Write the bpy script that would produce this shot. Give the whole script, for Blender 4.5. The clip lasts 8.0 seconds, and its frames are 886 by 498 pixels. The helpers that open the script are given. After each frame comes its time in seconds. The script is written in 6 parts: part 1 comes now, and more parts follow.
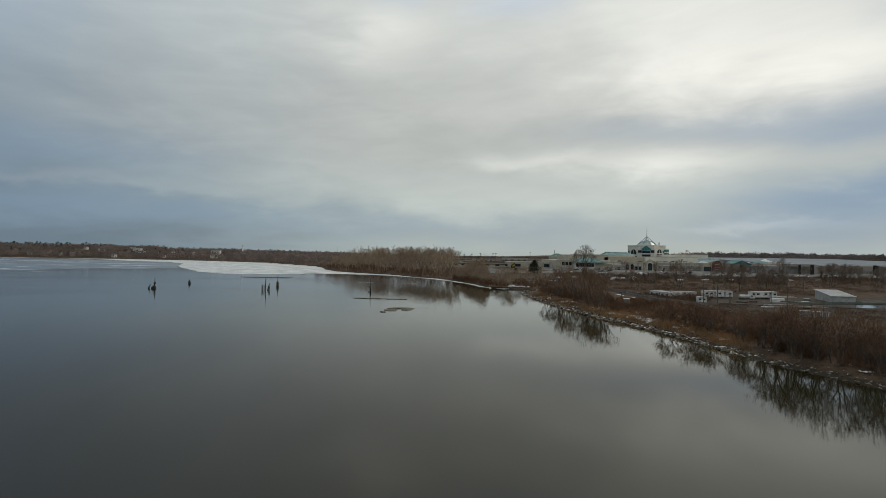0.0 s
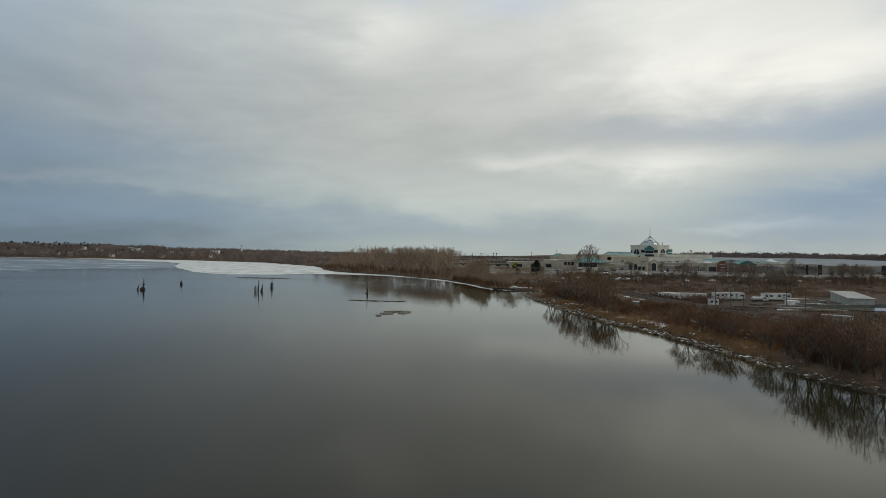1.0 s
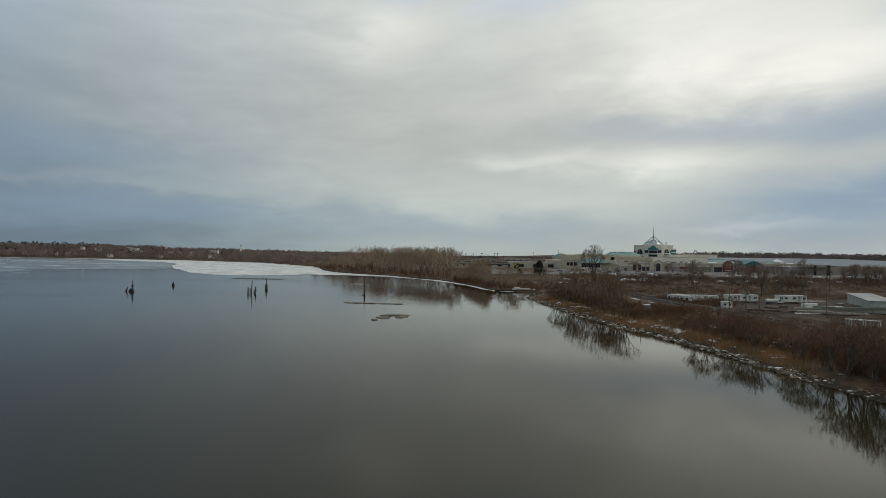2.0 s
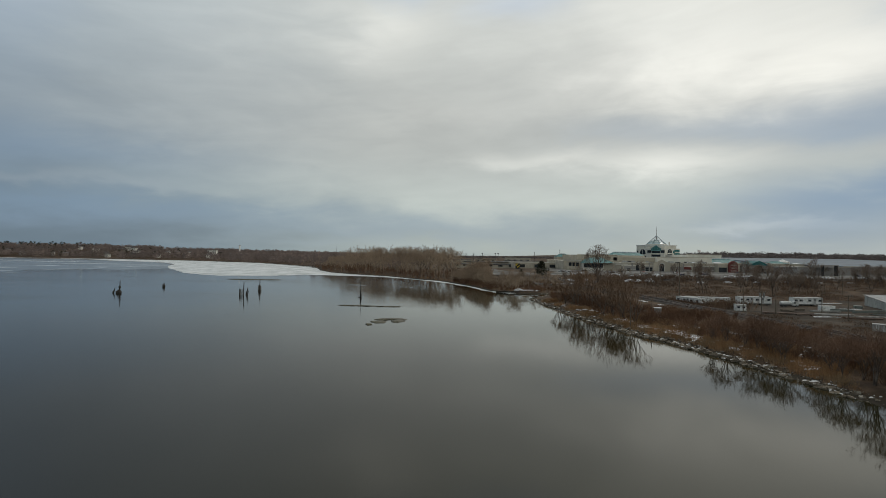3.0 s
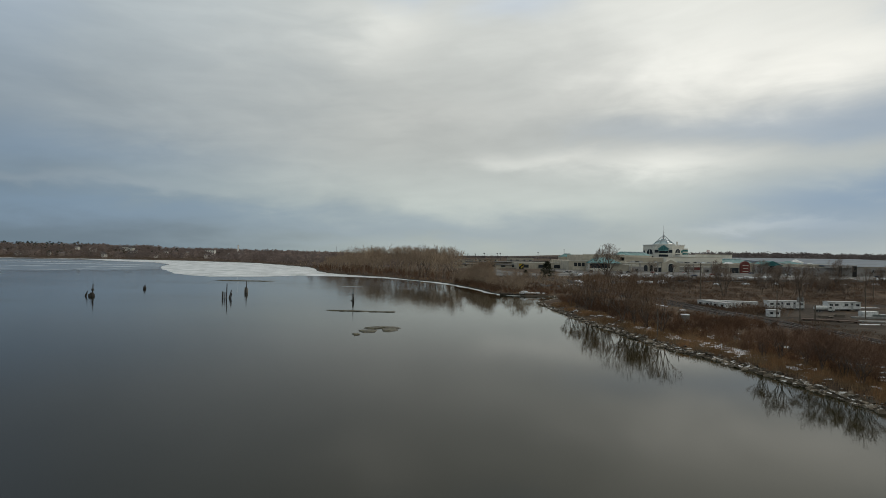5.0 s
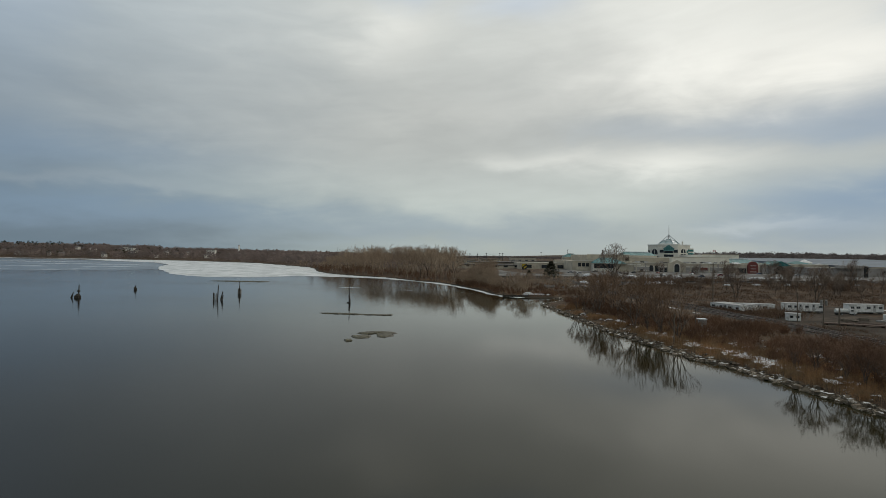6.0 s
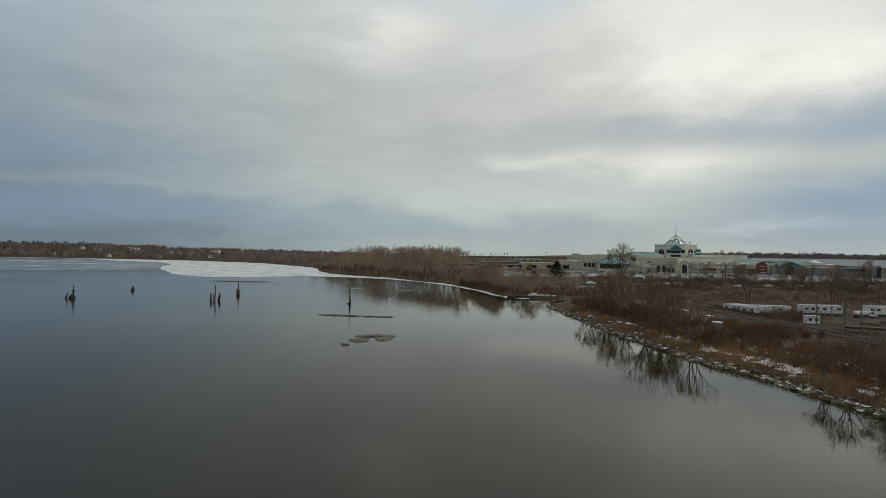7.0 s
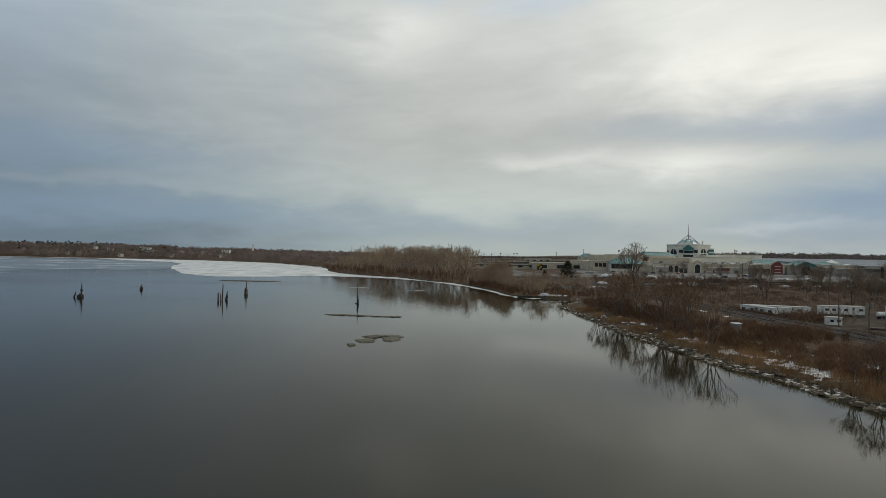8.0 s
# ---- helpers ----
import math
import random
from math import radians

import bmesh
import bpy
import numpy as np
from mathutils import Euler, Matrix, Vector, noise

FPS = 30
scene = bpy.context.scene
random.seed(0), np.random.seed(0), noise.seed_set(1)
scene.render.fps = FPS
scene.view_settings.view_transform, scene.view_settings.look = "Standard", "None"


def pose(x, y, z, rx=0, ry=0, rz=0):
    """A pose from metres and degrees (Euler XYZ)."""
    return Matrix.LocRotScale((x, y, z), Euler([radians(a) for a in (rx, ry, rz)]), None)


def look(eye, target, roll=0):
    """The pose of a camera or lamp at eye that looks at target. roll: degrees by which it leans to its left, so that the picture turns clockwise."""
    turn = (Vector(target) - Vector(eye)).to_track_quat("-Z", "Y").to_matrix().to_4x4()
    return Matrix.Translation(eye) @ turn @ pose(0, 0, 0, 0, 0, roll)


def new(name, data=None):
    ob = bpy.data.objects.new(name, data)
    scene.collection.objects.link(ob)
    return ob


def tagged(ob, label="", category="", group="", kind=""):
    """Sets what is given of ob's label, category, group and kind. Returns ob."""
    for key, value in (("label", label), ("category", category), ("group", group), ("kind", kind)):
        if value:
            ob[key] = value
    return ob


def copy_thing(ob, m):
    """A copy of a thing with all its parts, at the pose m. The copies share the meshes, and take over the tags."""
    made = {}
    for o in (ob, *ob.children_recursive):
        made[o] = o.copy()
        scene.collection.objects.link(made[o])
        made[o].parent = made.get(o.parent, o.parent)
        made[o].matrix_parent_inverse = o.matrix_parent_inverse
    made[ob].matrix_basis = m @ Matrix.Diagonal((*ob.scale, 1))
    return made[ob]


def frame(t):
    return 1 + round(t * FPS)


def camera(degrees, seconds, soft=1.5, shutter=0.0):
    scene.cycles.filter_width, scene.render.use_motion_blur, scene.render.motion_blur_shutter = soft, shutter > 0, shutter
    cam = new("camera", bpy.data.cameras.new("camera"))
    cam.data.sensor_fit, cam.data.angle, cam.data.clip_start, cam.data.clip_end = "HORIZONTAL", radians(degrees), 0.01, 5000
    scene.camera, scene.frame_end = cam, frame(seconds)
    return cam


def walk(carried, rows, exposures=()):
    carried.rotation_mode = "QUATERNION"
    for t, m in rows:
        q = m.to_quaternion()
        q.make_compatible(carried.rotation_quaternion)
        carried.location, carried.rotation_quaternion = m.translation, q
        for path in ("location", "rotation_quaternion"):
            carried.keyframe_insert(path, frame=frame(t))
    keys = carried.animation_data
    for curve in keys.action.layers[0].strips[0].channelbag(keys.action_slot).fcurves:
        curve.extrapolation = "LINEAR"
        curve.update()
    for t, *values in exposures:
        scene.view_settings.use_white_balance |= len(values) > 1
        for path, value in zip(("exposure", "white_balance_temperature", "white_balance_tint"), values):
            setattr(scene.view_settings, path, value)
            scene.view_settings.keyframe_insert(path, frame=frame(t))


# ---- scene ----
# ---------------------------------------------------------------- camera
cam = camera(80.0, 8.0, 0.65)
PATH = [
    (0, (1.802, 0.095, 18.25), (1.773, 2.095, 18.269), 0.75),
    (0.5, (1.965, 4.812, 18.34), (1.934, 6.812, 18.358), 0.75),
    (1, (2.071, 9.263, 18.42), (2.04, 11.263, 18.438), 0.75),
    (1.5, (2.133, 13.745, 18.5), (2.1, 15.744, 18.518), 0.75),
    (3, (2.444, 27.138, 18.63), (2.409, 29.137, 18.648), 0.75),
    (3.5, (2.568, 31.557, 18.65), (2.53, 33.557, 18.668), 0.75),
    (4, (2.677, 36.009, 18.62), (2.639, 38.009, 18.638), 0.75),
    (4.5, (2.76, 40.318, 18.57), (2.72, 42.317, 18.588), 0.75),
    (6, (3.473, 53.546, 18.49), (3.423, 55.546, 18.508), 0.76),
    (6.5, (3.705, 57.02, 18.47), (3.645, 59.019, 18.488), 0.78),
    (7, (3.88, 59.248, 18.4), (3.813, 61.247, 18.418), 0.8),
    (7.5, (3.94, 60.963, 18.26), (3.854, 62.961, 18.278), 0.82),
    (8, (3.9, 62.181, 18.05), (3.797, 64.178, 18.068), 0.84),
]
walk(cam, [(t, look(eye, target, roll)) for t, eye, target, roll in PATH])

# ---------------------------------------------------------------- world and sun
SUN = Vector((0.62, 1.0, 1.02)).normalized()
# thin bright cloud and bluer gaps in the layer: bearing, height, half width, half height (radians), strength
BRIGHT_BANKS = [(0.46, 0.315, 0.24, 0.075, 0.33), (0.62, 0.28, 0.14, 0.045, 0.34), (0.375, 0.160, 0.13, 0.028, 0.30), (-0.125, 0.405, 0.085, 0.035, 0.17), (-0.145, 0.355, 0.07, 0.03, 0.08),
                (0.10, 0.172, 0.10, 0.013, 0.15), (0.215, 0.184, 0.06, 0.012, 0.12), (0.56, 0.052, 0.085, 0.009, 0.46), (-0.62, 0.106, 0.18, 0.010, 0.07), (0.42, 0.46, 0.3, 0.09, 0.08), (0.62, 0.72, 0.45, 0.22, 0.3),
                (0.14, 0.095, 0.32, 0.05, 0.07), (0.02, 0.26, 0.16, 0.03, 0.06)]
BLUE_GAPS = [(0.70, 0.205, 0.16, 0.035, 0.62), (0.50, 0.215, 0.16, 0.022, 0.34), (0.66, 0.092, 0.15, 0.034, 0.90), (-0.68, 0.155, 0.22, 0.035, 0.42), (-0.62, 0.068, 0.34, 0.028, 0.62), (0.113, 0.44, 0.09, 0.025, 0.45),
             (-0.10, 0.450, 0.05, 0.02, 0.35), (0.30, 0.225, 0.12, 0.022, 0.22), (0.72, 0.40, 0.07, 0.07, 0.45), (0.60, 0.055, 0.17, 0.055, 0.82), (-0.74, 0.33, 0.09, 0.12, 0.30), (-0.08, 0.045, 0.34, 0.030, 0.42), (0.20, 0.03, 0.2, 0.03, 0.25)]


class Nodes:
    """Short hands for building node trees."""

    def __init__(self, tree):
        self.tree = tree

    def node(self, kind, **values):
        n = self.tree.nodes.new(kind)
        for key, value in values.items():
            n.inputs[key].default_value = value
        return n

    def link(self, a, b):
        self.tree.links.new(a, b)

    def plug(self, socket, value):
        if isinstance(value, bpy.types.NodeSocket):
            self.link(value, socket)
        else:
            socket.default_value = value

    def math(self, op, a, b=0.0, c=0.0):
        n = self.tree.nodes.new("ShaderNodeMath")
        n.operation = op
        for k, value in enumerate((a, b, c)):
            self.plug(n.inputs[k], value)
        return n.outputs[0]

    def smooth(self, value, low, high, to_low=0.0, to_high=1.0):
        n = self.tree.nodes.new("ShaderNodeMapRange")
        n.interpolation_type = "SMOOTHSTEP"
        self.plug(n.inputs[0], value)
        for k, v in enumerate((low, high, to_low, to_high)):
            n.inputs[k + 1].default_value = v
        return n.outputs[0]

    def mix(self, fac, a, b, blend="MIX"):
        n = self.tree.nodes.new("ShaderNodeMix")
        n.data_type, n.blend_type = "RGBA", blend
        self.plug(n.inputs[0], fac)
        for socket, value in ((n.inputs[6], a), (n.inputs[7], b)):
            self.plug(socket, (*value, 1.0) if isinstance(value, tuple) and len(value) == 3 else value)
        return n.outputs[2]

    def noise(self, vector, scale, detail=4.0, rough=0.55, warp=0.0):
        n = self.node("ShaderNodeTexNoise", Scale=scale, Detail=detail, Roughness=rough, Distortion=warp)
        if vector is not None:
            self.link(vector, n.inputs["Vector"])
        return n.outputs["Fac"]

    def join(self, x, y, z):
        n = self.tree.nodes.new("ShaderNodeCombineXYZ")
        for k, value in enumerate((x, y, z)):
            self.plug(n.inputs[k], value)
        return n.outputs[0]

    def scaled(self, vector, size):
        n = self.tree.nodes.new("ShaderNodeVectorMath")
        n.operation = "MULTIPLY"
        self.link(vector, n.inputs[0])
        n.inputs[1].default_value = size
        return n.outputs[0]


def build_world():
    """A winter sky: a clear-sky base behind a broken layer of stratus, brightest where the sun stands behind it."""
    world = bpy.data.worlds.new("winter_sky")
    world.use_nodes = True
    scene.world = world
    tree = world.node_tree
    tree.nodes.clear()
    g = Nodes(tree)
    out = g.node("ShaderNodeOutputWorld")
    back = g.node("ShaderNodeBackground", Strength=1.0)
    g.link(back.outputs[0], out.inputs[0])
    sky = g.node("ShaderNodeTexSky")
    sky.sky_type, sky.sun_disc = "NISHITA", False
    sky.sun_elevation = math.asin(SUN.z)
    sky.sun_rotation = math.atan2(SUN.x, SUN.y)
    coord = g.node("ShaderNodeTexCoord").outputs["Generated"]
    cut = g.node("ShaderNodeSeparateXYZ")
    g.link(coord, cut.inputs[0])
    x, y, z = cut.outputs
    up = g.math("MAXIMUM", z, 0.0)
    far = g.math("ADD", up, 0.27)
    flat = g.join(g.math("DIVIDE", x, far), g.math("DIVIDE", y, far), 0.0)
    streaks = g.noise(g.scaled(flat, (0.8, 1.2, 1.0)), 0.9, 4.0, 0.5, 0.4)
    puffs = g.noise(flat, 2.6, 5.0, 0.52, 0.3)
    around, height = g.math("ARCTAN2", x, y), g.math("ARCSINE", z)
    cells = g.noise(g.join(g.math("MULTIPLY", around, 6.0), g.math("MULTIPLY", height, 22.0), 0.0), 1.0, 4.0, 0.55, 0.6)
    combed = g.noise(g.join(g.math("MULTIPLY_ADD", height, -14.0, g.math("MULTIPLY", around, 11.0)), g.math("MULTIPLY_ADD", around, -5.0, g.math("MULTIPLY", height, 60.0)), 3.0), 1.0, 3.0, 0.5, 0.3)
    ragged_edge = g.math("MULTIPLY_ADD", g.math("MULTIPLY_ADD", cells, 0.5, puffs), 0.20, -0.15)
    turn = g.math("ADD", around, ragged_edge)
    climb = g.math("MULTIPLY_ADD", ragged_edge, 0.30, height)

    def bank(across, height, wide, tall):
        """How far a direction lies within one soft bank of cloud."""
        p = g.math("POWER", g.math("DIVIDE", g.math("SUBTRACT", turn, across), wide), 2.0)
        q = g.math("POWER", g.math("DIVIDE", g.math("SUBTRACT", climb, height), tall), 2.0)
        return g.math("EXPONENT", g.math("MULTIPLY", g.math("ADD", p, q), -1.0))

    lift = g.math("ADD", up, g.math("MULTIPLY", g.math("MULTIPLY_ADD", streaks, 0.3, -0.15), g.smooth(up, 0.0, 0.25, 0.25, 1.0)))
    lift = g.math("ADD", lift, g.math("MULTIPLY", g.smooth(turn, -0.75, 0.0), 0.15))
    deck = g.smooth(lift, 0.02, 0.27)
    cloud = g.mix(deck, (0.162, 0.205, 0.252), (0.464, 0.50, 0.498))
    shade = g.math("MULTIPLY_ADD", g.math("MULTIPLY_ADD", streaks, 0.16, g.math("MULTIPLY_ADD", puffs, 0.20, g.math("MULTIPLY_ADD", cells, 0.22, g.math("MULTIPLY", combed, 0.12)))), g.smooth(up, 0.0, 0.2, 0.4, 0.9), g.smooth(up, 0.0, 0.2, 0.86, 0.70))
    shade = g.math("MULTIPLY", shade, g.smooth(turn, -0.85, -0.05, 0.8, 1.0))
    shade = g.math("MULTIPLY", shade, g.smooth(up, 0.24, 0.42, 1.0, 1.28))
    cloud = g.mix(1.0, cloud, g.join(shade, shade, shade), "MULTIPLY")
    cloud = g.mix(1.0, cloud, g.mix(g.smooth(turn, -0.8, -0.05), (0.88, 0.96, 1.04), (1.03, 1.0, 0.945)), "MULTIPLY")
    cloud = g.mix(1.0, cloud, g.mix(g.smooth(up, 0.03, 0.22), (0.95, 1.03, 1.05), (1.02, 1.0, 0.985)), "MULTIPLY")
    pale = g.smooth(up, 0.0, 0.05, 1.22, 1.0)
    cloud = g.mix(1.0, cloud, g.join(pale, pale, g.math("MULTIPLY_ADD", pale, 0.8, 0.2)), "MULTIPLY")
    for across, height, wide, tall, level in BRIGHT_BANKS:
        glow = g.math("MULTIPLY", bank(across, height, wide, tall), g.math("MULTIPLY_ADD", puffs, level, level * 0.5))
        cloud = g.mix(1.0, cloud, g.mix(1.0, g.join(glow, glow, glow), (1.0, 0.945, 0.84), "MULTIPLY"), "ADD")
    thin = g.mix(g.smooth(up, 0.22, 0.43), (0.205, 0.30, 0.42), (0.50, 0.61, 0.76))
    for across, height, wide, tall, level in BLUE_GAPS:
        cloud = g.mix(g.math("MULTIPLY", bank(across, height, wide, tall), level), cloud, thin)
    clear = g.mix(1.0, sky.outputs[0], (0.07, 0.07, 0.07), "MULTIPLY")
    g.link(g.mix(0.12, cloud, clear), back.inputs[0])


build_world()
sun_lamp = bpy.data.lights.new("sun", "SUN")
sun_lamp.energy, sun_lamp.angle, sun_lamp.color = 0.85, radians(20), (1.0, 0.95, 0.88)
sun = new("sun", sun_lamp)
sun.matrix_world = look(tuple(SUN * 300), (0, 0, 0))
scene.view_settings.exposure = 0.0

# ---------------------------------------------------------------- materials


def material(name, color, rough=0.85, spread=0.25, coarse=0.4, fine=6.0, bump=0.3, second=None, metal=0.0, per_object=0.0, per_island=0.0, patch=(0.45, 0.62), gloss=None, stretch=None):
    """A rough outdoor surface: colour that varies at a coarse and a fine scale, a second colour in patches, and relief."""
    m = bpy.data.materials.new(name)
    m.use_nodes = True
    g = Nodes(m.node_tree)
    shader = m.node_tree.nodes["Principled BSDF"]
    shader.inputs["Roughness"].default_value = rough
    shader.inputs["Metallic"].default_value = metal
    shader.inputs["Specular IOR Level"].default_value = gloss if gloss is not None else 0.08 if rough > 0.75 else 0.3
    where = g.node("ShaderNodeNewGeometry")
    place = where.outputs["Position"]
    if stretch:
        place = g.scaled(place, stretch)
    big, small = g.noise(place, coarse, 3.0), g.noise(place, fine, 4.0, 0.65)
    dark = tuple(c * (1 - spread) for c in color)
    light = tuple(min(1.0, c * (1 + spread)) for c in color)
    col = g.mix(g.smooth(big, 0.3, 0.7), dark, light)
    if second:
        col = g.mix(g.smooth(g.noise(place, coarse * 2.3, 5.0, 0.6), *patch), col, second)
    level = g.math("MULTIPLY_ADD", small, spread * 1.6, 1 - spread * 0.8)
    if per_object:
        info = g.node("ShaderNodeObjectInfo")
        level = g.math("MULTIPLY", level, g.math("MULTIPLY_ADD", info.outputs["Random"], per_object * 2, 1 - per_object))
    if per_island:
        level = g.math("MULTIPLY", level, g.math("MULTIPLY_ADD", where.outputs["Random Per Island"], per_island * 2, 1 - per_island))
    col = g.mix(1.0, col, g.join(level, level, level), "MULTIPLY")
    g.link(col, shader.inputs["Base Color"])
    if bump:
        relief = g.node("ShaderNodeBump", Strength=bump, Distance=0.05)
        g.link(small, relief.inputs["Height"])
        g.link(relief.outputs[0], shader.inputs["Normal"])
    return m


def water_material():
    m = bpy.data.materials.new("lake_water")
    m.use_nodes = True
    g = Nodes(m.node_tree)
    shader = m.node_tree.nodes["Principled BSDF"]
    shader.inputs["IOR"].default_value = 1.285
    shader.inputs["Specular Tint"].default_value = (0.98, 0.99, 0.82, 1.0)
    place = g.node("ShaderNodeNewGeometry").outputs["Position"]
    cut = g.node("ShaderNodeSeparateXYZ")
    g.link(place, cut.inputs[0])
    silt = g.math("MULTIPLY", g.noise(place, 0.012, 3.0), g.smooth(cut.outputs[0], -40.0, 45.0, 0.15, 1.9))
    g.link(g.mix(silt, (0.004, 0.0045, 0.0035), (0.0175, 0.0165, 0.006)), shader.inputs["Base Color"])
    breeze = g.smooth(g.noise(g.scaled(place, (0.006, 0.011, 1.0)), 1.0, 4.0, 0.6), 0.42, 0.68)
    open_water = g.smooth(cut.outputs[0], 40.0, -70.0)
    g.link(g.math("MULTIPLY_ADD", g.math("MULTIPLY", breeze, open_water), 0.06, g.math("MULTIPLY_ADD", open_water, 0.03, 0.012)), shader.inputs["Roughness"])
    g.link(g.smooth(cut.outputs[0], -62.0, 34.0, 0.19, 0.56), shader.inputs["Specular IOR Level"])
    ripple = g.node("ShaderNodeBump", Distance=0.1)
    g.link(g.math("MULTIPLY_ADD", g.math("MULTIPLY_ADD", breeze, 0.6, 0.4), g.math("MULTIPLY", open_water, 0.19), 0.023), ripple.inputs["Strength"])
    waves = g.math("ADD", g.noise(g.scaled(place, (0.7, 1.8, 1.0)), 1.5, 4.0, 0.65), g.math("MULTIPLY", g.noise(g.scaled(place, (1.0, 1.6, 1.0)), 0.22, 2.0), 0.8))
    g.link(waves, ripple.inputs["Height"])
    g.link(ripple.outputs[0], shader.inputs["Normal"])
    return m


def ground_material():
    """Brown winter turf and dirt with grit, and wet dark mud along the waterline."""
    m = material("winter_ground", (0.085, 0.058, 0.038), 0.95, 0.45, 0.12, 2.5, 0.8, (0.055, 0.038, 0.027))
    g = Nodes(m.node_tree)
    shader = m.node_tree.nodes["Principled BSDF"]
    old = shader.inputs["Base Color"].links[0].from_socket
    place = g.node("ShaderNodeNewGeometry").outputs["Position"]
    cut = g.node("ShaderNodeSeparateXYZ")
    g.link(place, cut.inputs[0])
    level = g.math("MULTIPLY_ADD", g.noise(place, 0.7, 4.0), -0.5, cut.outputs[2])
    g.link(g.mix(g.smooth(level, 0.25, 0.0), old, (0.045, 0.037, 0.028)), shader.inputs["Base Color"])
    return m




def dust_with_snow(m):
    """Old snow that still lies on the flat tops of stones."""
    g = Nodes(m.node_tree)
    shader = m.node_tree.nodes["Principled BSDF"]
    old = shader.inputs["Base Color"].links[0].from_socket
    where = g.node("ShaderNodeNewGeometry")
    cut = g.node("ShaderNodeSeparateXYZ")
    g.link(where.outputs["True Normal"], cut.inputs[0])
    lies = g.math("MULTIPLY", g.smooth(cut.outputs[2], 0.8, 0.95), g.smooth(g.noise(where.outputs["Position"], 0.9, 5.0, 0.65), 0.51, 0.6))
    g.link(g.mix(lies, old, (0.55, 0.55, 0.54)), shader.inputs["Base Color"])


def let_light_through(m, share):
    """Masses of thin twigs scatter part of the light on to their far side."""
    g = Nodes(m.node_tree)
    shader = m.node_tree.nodes["Principled BSDF"]
    thin = g.node("ShaderNodeBsdfTranslucent")
    g.link(shader.inputs["Base Color"].links[0].from_socket, thin.inputs["Color"])
    both = g.node("ShaderNodeMixShader")
    both.inputs[0].default_value = share
    g.link(shader.outputs[0], both.inputs[1])
    g.link(thin.outputs[0], both.inputs[2])
    g.link(both.outputs[0], m.node_tree.nodes["Material Output"].inputs["Surface"])


WATER = water_material()
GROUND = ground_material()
BED = material("railway_ballast", (0.075, 0.068, 0.062), 0.95, 0.3, 0.3, 9.0, 0.8, (0.05, 0.042, 0.036))
GRAVEL = material("yard_gravel", (0.064, 0.050, 0.038), 0.95, 0.4, 0.1, 3.0, 0.5, (0.042, 0.033, 0.026))
ASPHALT = material("asphalt", (0.06, 0.06, 0.062), 0.9, 0.25, 0.05, 2.0, 0.3, (0.09, 0.09, 0.09))
SALTED = material("salt_stained_asphalt", (0.115, 0.11, 0.103), 0.9, 0.3, 0.03, 0.6, 0.2, (0.22, 0.21, 0.195), patch=(0.5, 0.62))
ICE = material("lake_ice", (0.40, 0.42, 0.415), 0.45, 0.18, 0.05, 0.5, 0.1, (0.66, 0.67, 0.67), patch=(0.40, 0.60), stretch=(0.6, 0.5, 1.0))
THIN_ICE = material("thin_dark_ice", (0.055, 0.07, 0.082), 0.22, 0.6, 0.012, 0.06, 0.05, (0.34, 0.37, 0.39), gloss=0.4, patch=(0.545, 0.62), stretch=(0.55, 0.75, 1.0))
SNOW = material("old_snow", (0.72, 0.73, 0.75), 0.8, 0.1, 0.4, 3.0, 0.5, (0.5, 0.49, 0.47))
ROCK = material("riprap_stone", (0.14, 0.114, 0.085), 0.9, 0.35, 0.5, 5.0, 1.0, (0.37, 0.335, 0.275), per_object=0.5, patch=(0.55, 0.7))
ROCKS = material("riprap_stone_heap", (0.14, 0.114, 0.085), 0.9, 0.35, 0.5, 5.0, 1.0, (0.37, 0.335, 0.275), per_island=0.5, patch=(0.55, 0.7))
dust_with_snow(ROCK)
dust_with_snow(ROCKS)
REED = material("dry_reed", (0.31, 0.18, 0.09), 0.9, 0.35, 0.12, 3.0, 0.0, (0.30, 0.205, 0.118), per_island=0.3)
BARK = material("grey_bark", (0.115, 0.09, 0.072), 0.95, 0.3, 0.5, 8.0, 0.5, (0.17, 0.14, 0.115))
BUSH_TWIG = material("red_brown_bush_twigs", (0.21, 0.13, 0.088), 0.95, 0.25, 0.1, 2.0, 0.0, (0.17, 0.108, 0.075), per_island=0.25)
FIELD_TWIG = material("grey_field_twigs", (0.225, 0.172, 0.135), 0.95, 0.25, 0.06, 2.0, 0.0, (0.19, 0.148, 0.118), per_island=0.25)
TWIG = material("bare_twigs", (0.235, 0.155, 0.102), 0.95, 0.25, 0.06, 2.0, 0.0, (0.195, 0.13, 0.088), per_island=0.3)
WOOD_TWIG = material("woodland_twigs", (0.37, 0.285, 0.205), 0.95, 0.25, 0.03, 2.0, 0.0, (0.30, 0.22, 0.155), per_island=0.3)
SHRUB = material("red_brown_shrub_stems", (0.185, 0.108, 0.067), 0.95, 0.3, 0.07, 2.0, 0.0, (0.125, 0.076, 0.05), per_island=0.3)
FIELD = material("grey_brown_field_brush", (0.175, 0.115, 0.077), 0.95, 0.35, 0.05, 2.0, 0.0, (0.11, 0.072, 0.05), per_island=0.3)
CONIFER = material("dark_conifer_needles", (0.05, 0.052, 0.036), 0.95, 0.3, 0.2, 3.0, 0.0, per_island=0.3)
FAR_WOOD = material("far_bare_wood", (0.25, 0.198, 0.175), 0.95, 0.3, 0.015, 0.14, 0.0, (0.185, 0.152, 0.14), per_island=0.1)
